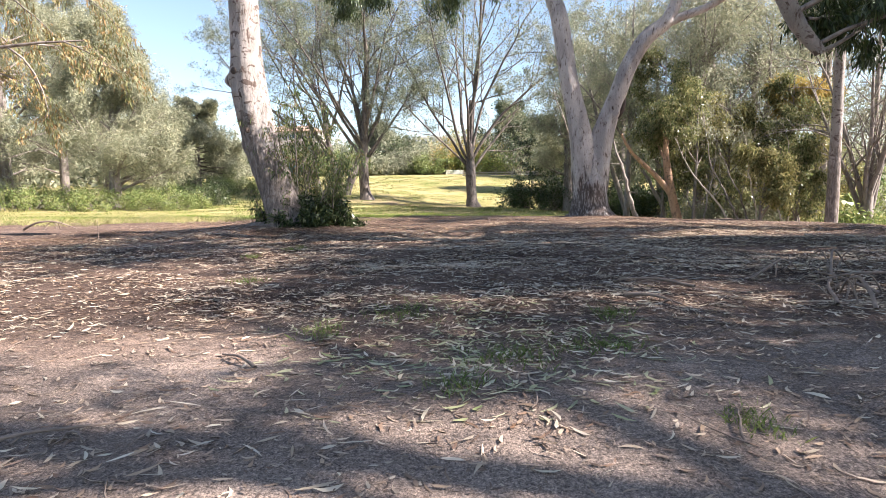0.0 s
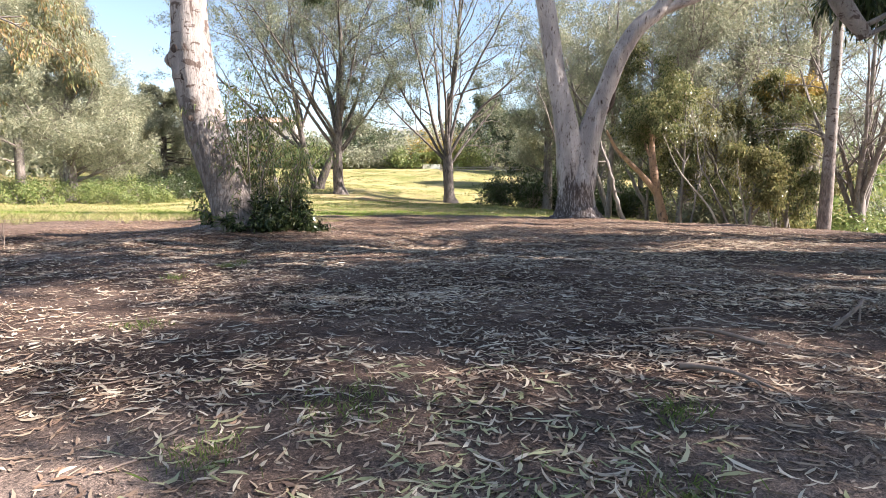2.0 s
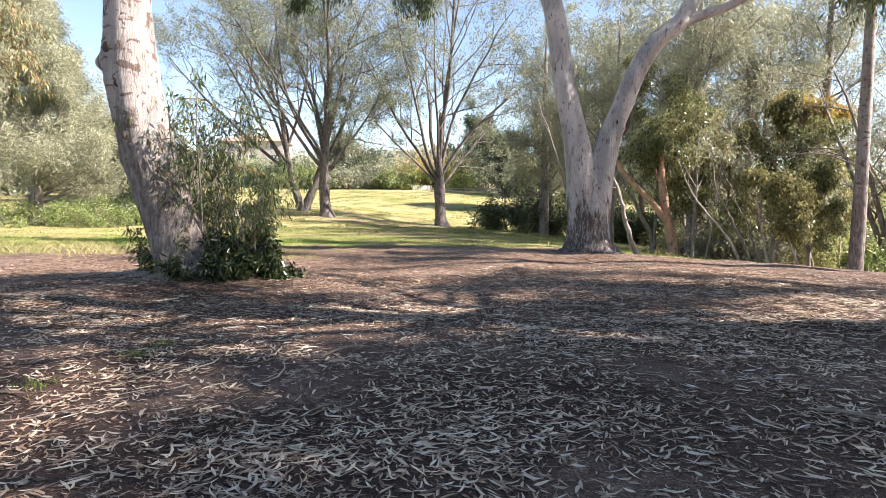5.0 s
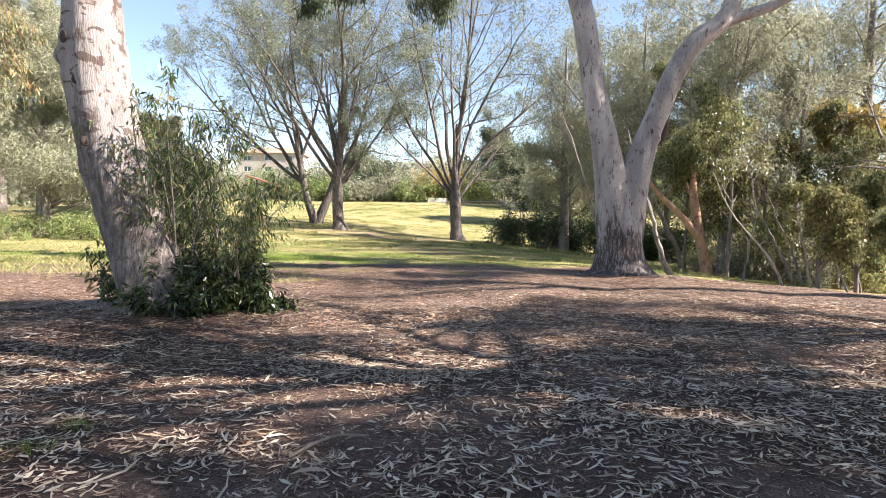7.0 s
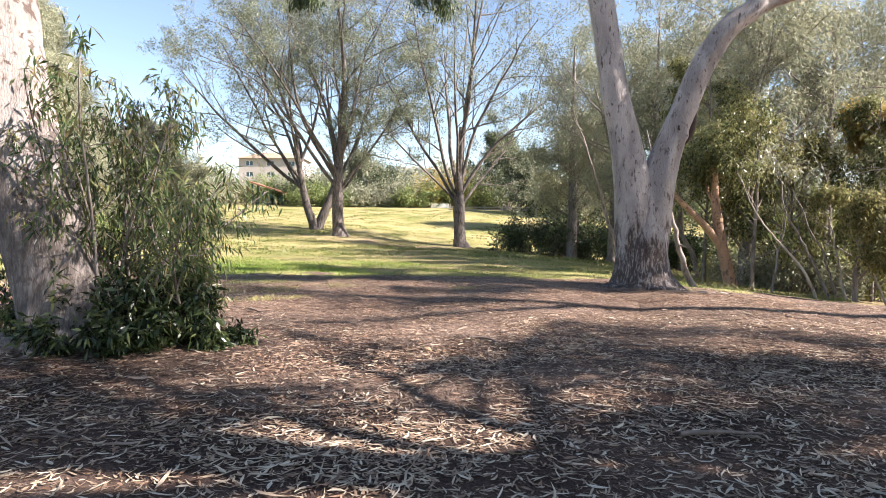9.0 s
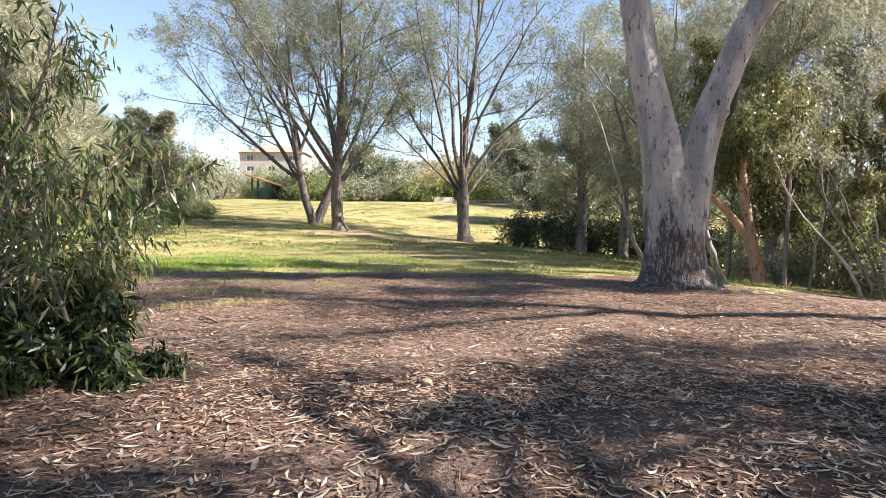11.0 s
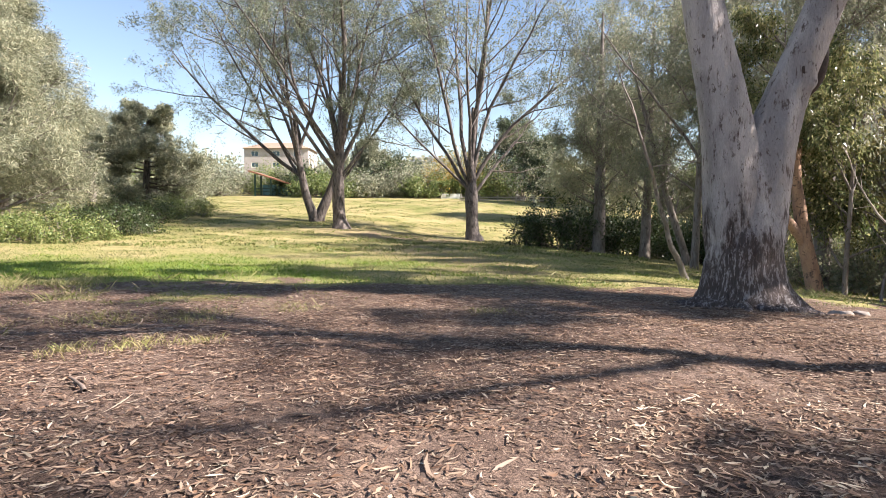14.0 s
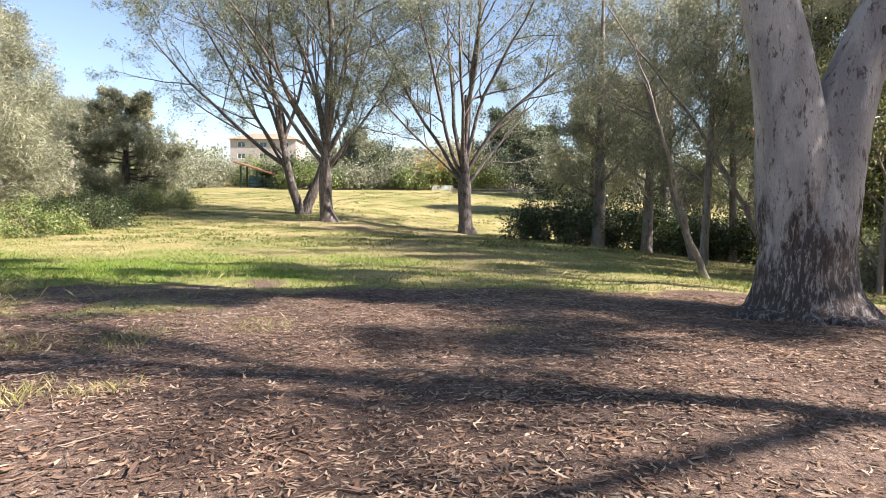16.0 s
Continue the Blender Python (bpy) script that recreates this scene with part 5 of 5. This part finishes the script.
tagged(new("twigs", tw.mesh("twigs", TWIG_MAT)), "thin dry twigs lying among the leaves", "twigs", kind="stuff")


def fallen_branch(x, y, ln, az, seed, r=0.012, label="dry fallen branch lying on the leaf litter", arch=0.03):
    rng = np.random.RandomState(seed)
    foot = z_at(x, y)
    ob = thing("fallen_branch", x, y, foot, label, "branch", "fallen branches")
    a = radians(az)

    def run(p, ang, length, rad, name, parent):
        n = 7
        pts = [np.array(p, float)]
        for i in range(n):
            ang += rng.normal(0, 0.14)
            pts.append(pts[-1] + np.array([math.cos(ang), math.sin(ang), 0]) * length / n)
        pts = np.array(pts)
        pts[:, 2] = height(pts[:, 0] + x, pts[:, 1] + y) - foot + rad + arch * np.sin(np.linspace(0, 3.14, n + 1))
        tb = Tubes()
        tb.add(pts, np.linspace(rad, rad * 0.4, n + 1), 7)
        return hang(name, tb.mesh(name, TWIG_MAT), parent), pts, ang

    o, pts, _ = run((-math.cos(a) * ln / 2, -math.sin(a) * ln / 2, 0), a, ln, r, "stem", ob)
    for k, sgn in ((3, 1), (5, -1)):
        run(pts[k], a + sgn * rng.uniform(0.5, 0.9), ln * 0.28, r * 0.5, "side_twig", o)
    return ob


for i, (x, y, ln, az) in enumerate([(-2.1, 2.6, 0.55, 30), (-1.1, 3.3, 0.5, 120), (1.9, 4.7, 0.5, -30), (1.4, 2.3, 0.4, 80), (-1.7, 2.2, 0.7, 25), (2.2, 5.6, 0.8, 140), (-2.4, 7.8, 0.9, 20), (0.6, 13.9, 0.5, 100),
                                    (0.9, 14.9, 0.45, -20), (-1.9, 6.4, 1.1, 24), (2.9, 7.4, 0.7, -40), (-2.7, 17.2, 0.5, 130), (3.3, 16.2, 0.6, -25), (-0.6, 9.4, 0.6, 60), (2.2, 11.6, 0.6, 15)]):
    fallen_branch(x, y, ln, az, 420 + i, 0.007 + 0.006 * (i % 3))
fallen_branch(-11.2, 16.4, 1.5, -20, 450, 0.035, "curved grey fallen limb arching off the ground", 0.22)
for i, (x, y, ln, az) in enumerate([(3.6, 5.0, 1.3, 60), (3.9, 5.5, 1.2, 95), (3.7, 5.9, 1.0, 20), (4.1, 5.2, 1.1, 130), (3.5, 4.6, 0.9, 75), (4.3, 6.0, 1.2, 50)]):
    fallen_branch(x, y, ln, az, 460 + i, 0.018, "pale dead branch in a heap of brushwood", 0.08 + 0.03 * i)

stake = thing("marker_stake", -7.0, 11.9, z_at(-7, 11.9), "thin dark metal stake standing in the earth", "stake")
tb = Tubes()
tb.add([(0, 0, -0.1), (0.005, 0, 0.2), (0, 0, 0.42)], [0.007, 0.007, 0.006], 6)
hang("rod", tb.mesh("rod", TWIG_MAT), stake)


def stone(x, y, size, seed, label, mat=STONE, sink=0.25, flat=0.7):
    rng = np.random.RandomState(seed)
    bm = bmesh.new()
    bmesh.ops.create_icosphere(bm, subdivisions=3, radius=1.0)
    off = Vector(rng.uniform(-50, 50, 3))
    for v in bm.verts:
        k = 1 + 0.28 * noise.noise(v.co * 1.3 + off) + 0.09 * noise.noise(v.co * 4 + off)
        v.co = Vector((v.co.x * k * size, v.co.y * k * size * 0.8, v.co.z * k * size * flat))
    me = bpy.data.meshes.new("stone")
    bm.to_mesh(me)
    bm.free()
    me.materials.append(mat)
    me.polygons.foreach_set("use_smooth", np.ones(len(me.polygons), bool))
    ob = new("stone", me)
    ob.location = (x, y, z_at(x, y) + size * flat * (1 - 2 * sink) * 0.8)
    ob.rotation_euler = (0, 0, rng.uniform(0, 6))
    return tagged(ob, label, "stone", "stones")


stone(0.15, 14.4, 0.05, 501, "small rounded tan stone among the leaves", plain_material("tan_stone", (0.42, 0.27, 0.16), 0.9, 0.25, 20.0))
for i, (x, y, s) in enumerate([(7.35, 22.9, 0.17), (7.75, 23.2, 0.14), (8.15, 23.4, 0.17)]):
    stone(x, y, s, 510 + i, "pale half-buried stone at the foot of the forked gum", STONE, 0.42, 0.5)


def blades(name, x, y, tall, wide, mat, label, seed, category="grass", lean=0.6):
    rng = np.random.RandomState(seed)
    n = len(x)
    z = height(x, y) - 0.01
    a = rng.uniform(0, 6.283, n)
    h = tall * rng.uniform(0.5, 1.4, n)
    le = rng.normal(0, lean, (n, 2)) * h[:, None]
    s = np.stack([np.cos(a), np.sin(a)], 1) * (wide * rng.uniform(0.6, 1.4, n))[:, None] * 0.5
    c = np.stack([x, y], 1)
    v = np.zeros((n, 4, 3))
    v[:, 0, :2], v[:, 0, 2] = c - s, z
    v[:, 1, :2], v[:, 1, 2] = c + s, z
    v[:, 2, :2], v[:, 2, 2] = c + s * 0.5 + le * 0.6, z + h * 0.7
    v[:, 3, :2], v[:, 3, 2] = c - s * 0.2 + le, z + h
    return tagged(new(name, mesh_of(name, v.reshape(-1, 3), np.arange(n * 4).reshape(-1, 4), None, mat, smooth=False)), label, category, kind="stuff")


rng = np.random.RandomState(600)
n = 260000
d = 18 + 40 * rng.uniform(0, 1, n) ** 1.5
x = rng.uniform(-0.9, 0.62, n) * (d - 4)
keep = rng.uniform(0, 1, n) < lawn_amount(x, d) * np.clip(0.75 + 0.3 * waves(x, d, 3.0, 25), 0.1, 1)
x, d = x[keep], d[keep]
lush = rng.uniform(0, 1, len(x)) < 1.3 * lush_amount(x, d)
blades("lush_grass", x[lush], d[lush], 0.085, 0.022, LUSH_BLADE, "long bright green grass on the near side of the lawn", 603)
x, d = x[~lush], d[~lush]
blades("lawn_grass", x, d, 0.05, 0.022, GRASS_BLADE, "short uneven green and straw-tipped grass of the lawn", 601)
pick = rng.uniform(0, 1, len(x)) < 0.10 * (waves(x, d, 2.5, 26) > 0.2)
blades("dry_lawn_grass", x[pick], d[pick] + 0.05, 0.2, 0.012, DRY_GRASS, "taller straw-coloured grass stalks at the lawn's edge", 602)


n = 70000
d = rng.uniform(42, 104, n)
x = rng.uniform(-0.55, 0.3, n) * (d - 6)
keep = waves(x, d, 5.0, 28) + 0.8 * waves(x, d, 1.7, 29) > 0.1
blades("far_lawn_grass", x[keep], d[keep], 0.11, 0.09, GRASS_BLADE, "uneven tufted grass of the far lawn", 605)
n = 9000
x, d = rng.uniform(-17, -6.5, n), rng.uniform(19.5, 27.5, n)
keep = waves(x, d, 2.2, 27) + 0.8 * step01(-x, 7, 12) > 0.35
blades("dry_edge_grass", x[keep], d[keep], 0.17, 0.012, DRY_GRASS, "straw-coloured rough grass along the edge of the bare earth", 604)


def tuft(x, y, r, n, tall, mat, label, seed):
    rng = np.random.RandomState(seed)
    p = rng.normal(0, r * 0.5, (n, 2))
    return blades("grass_tuft", x + p[:, 0], y + p[:, 1], tall, 0.006, mat, label, seed + 1, "grass tuft", 0.5)


GREEN_TUFT = leaf_material("green_tuft", [(0.09, 0.14, 0.03), (0.14, 0.19, 0.05), (0.20, 0.23, 0.08)], 0.5, 0.4)
for i, (x, y, r, n, h) in enumerate([(-2.36, 9.3, 0.12, 90, 0.06), (-2.3, 9.7, 0.13, 90, 0.06), (-2.75, 8.5, 0.13, 90, 0.06), (-0.75, 3.9, 0.2, 200, 0.05), (0.55, 3.3, 0.35, 400, 0.05), (1.15, 3.5, 0.25, 260, 0.05),
                                     (1.5, 2.3, 0.15, 180, 0.05), (-0.2, 4.4, 0.3, 300, 0.05), (1.4, 4.2, 0.15, 120, 0.06), (-2.0, 6.1, 0.2, 150, 0.05), (0.2, 2.7, 0.2, 160, 0.05)]):
    tuft(x, y, r, n, h, GREEN_TUFT, "small tuft of fresh green grass in the litter", 620 + 2 * i)
for i, (x, y, r, n, h) in enumerate([(-3.0, 18.7, 0.35, 220, 0.09), (-3.6, 18.5, 0.3, 160, 0.09), (-2.4, 18.9, 0.25, 120, 0.08), (-3.3, 21.0, 0.6, 380, 0.08), (-4.4, 20.6, 0.6, 380, 0.08), (-2.0, 21.6, 0.5, 240, 0.07), (-5.6, 19.6, 0.6, 380, 0.08), (1.0, 21.5, 0.4, 240, 0.07)]):
    tuft(x, y, r, n, h, DRY_GRASS, "tuft of straw-coloured grass on the bare earth", 660 + 2 * i)

# dark tall evergreens behind the garden shrubs
pine("cypress_tree", 14, 126, 13, 6.5, "dark broad evergreen behind the rail fence", 701, DARK_NEEDLE, 8, 0.06, 22, (0.6, 0.2), PINE_BARK, 0.5, 10)
pine("cypress_tree", 20, 120, 10, 5.5, "dark evergreen beside the rail fence", 702, DARK_NEEDLE, 8, 0.06, 20, (0.6, 0.2), PINE_BARK, 0.5, 10)
pine("pine_tree", -14, 128, 9, 5, "rounded grey-green tree in the gardens", 703, NEEDLE, 8, 0.06, 20, (0.6, 0.2), PINE_BARK, 0.5)
pine("pine_tree", 27, 100, 17, 7, "grey-green pine behind the dark bushes", 704, NEEDLE, 9, 0.1, 24, (0.5, 0.14), PINE_BARK, 0.5)
pine("pine_tree", 38, 84, 17, 7, "tall grey-green pine on the far slope", 705, NEEDLE, 9, 0.1, 24, (0.5, 0.14), PINE_BARK, 0.5)
pine("pine_tree", 18, 80, 14, 6, "grey-green pine at the lawn's far corner", 706, NEEDLE, 9, 0.1, 24, (0.45, 0.12), PINE_BARK, 0.45)
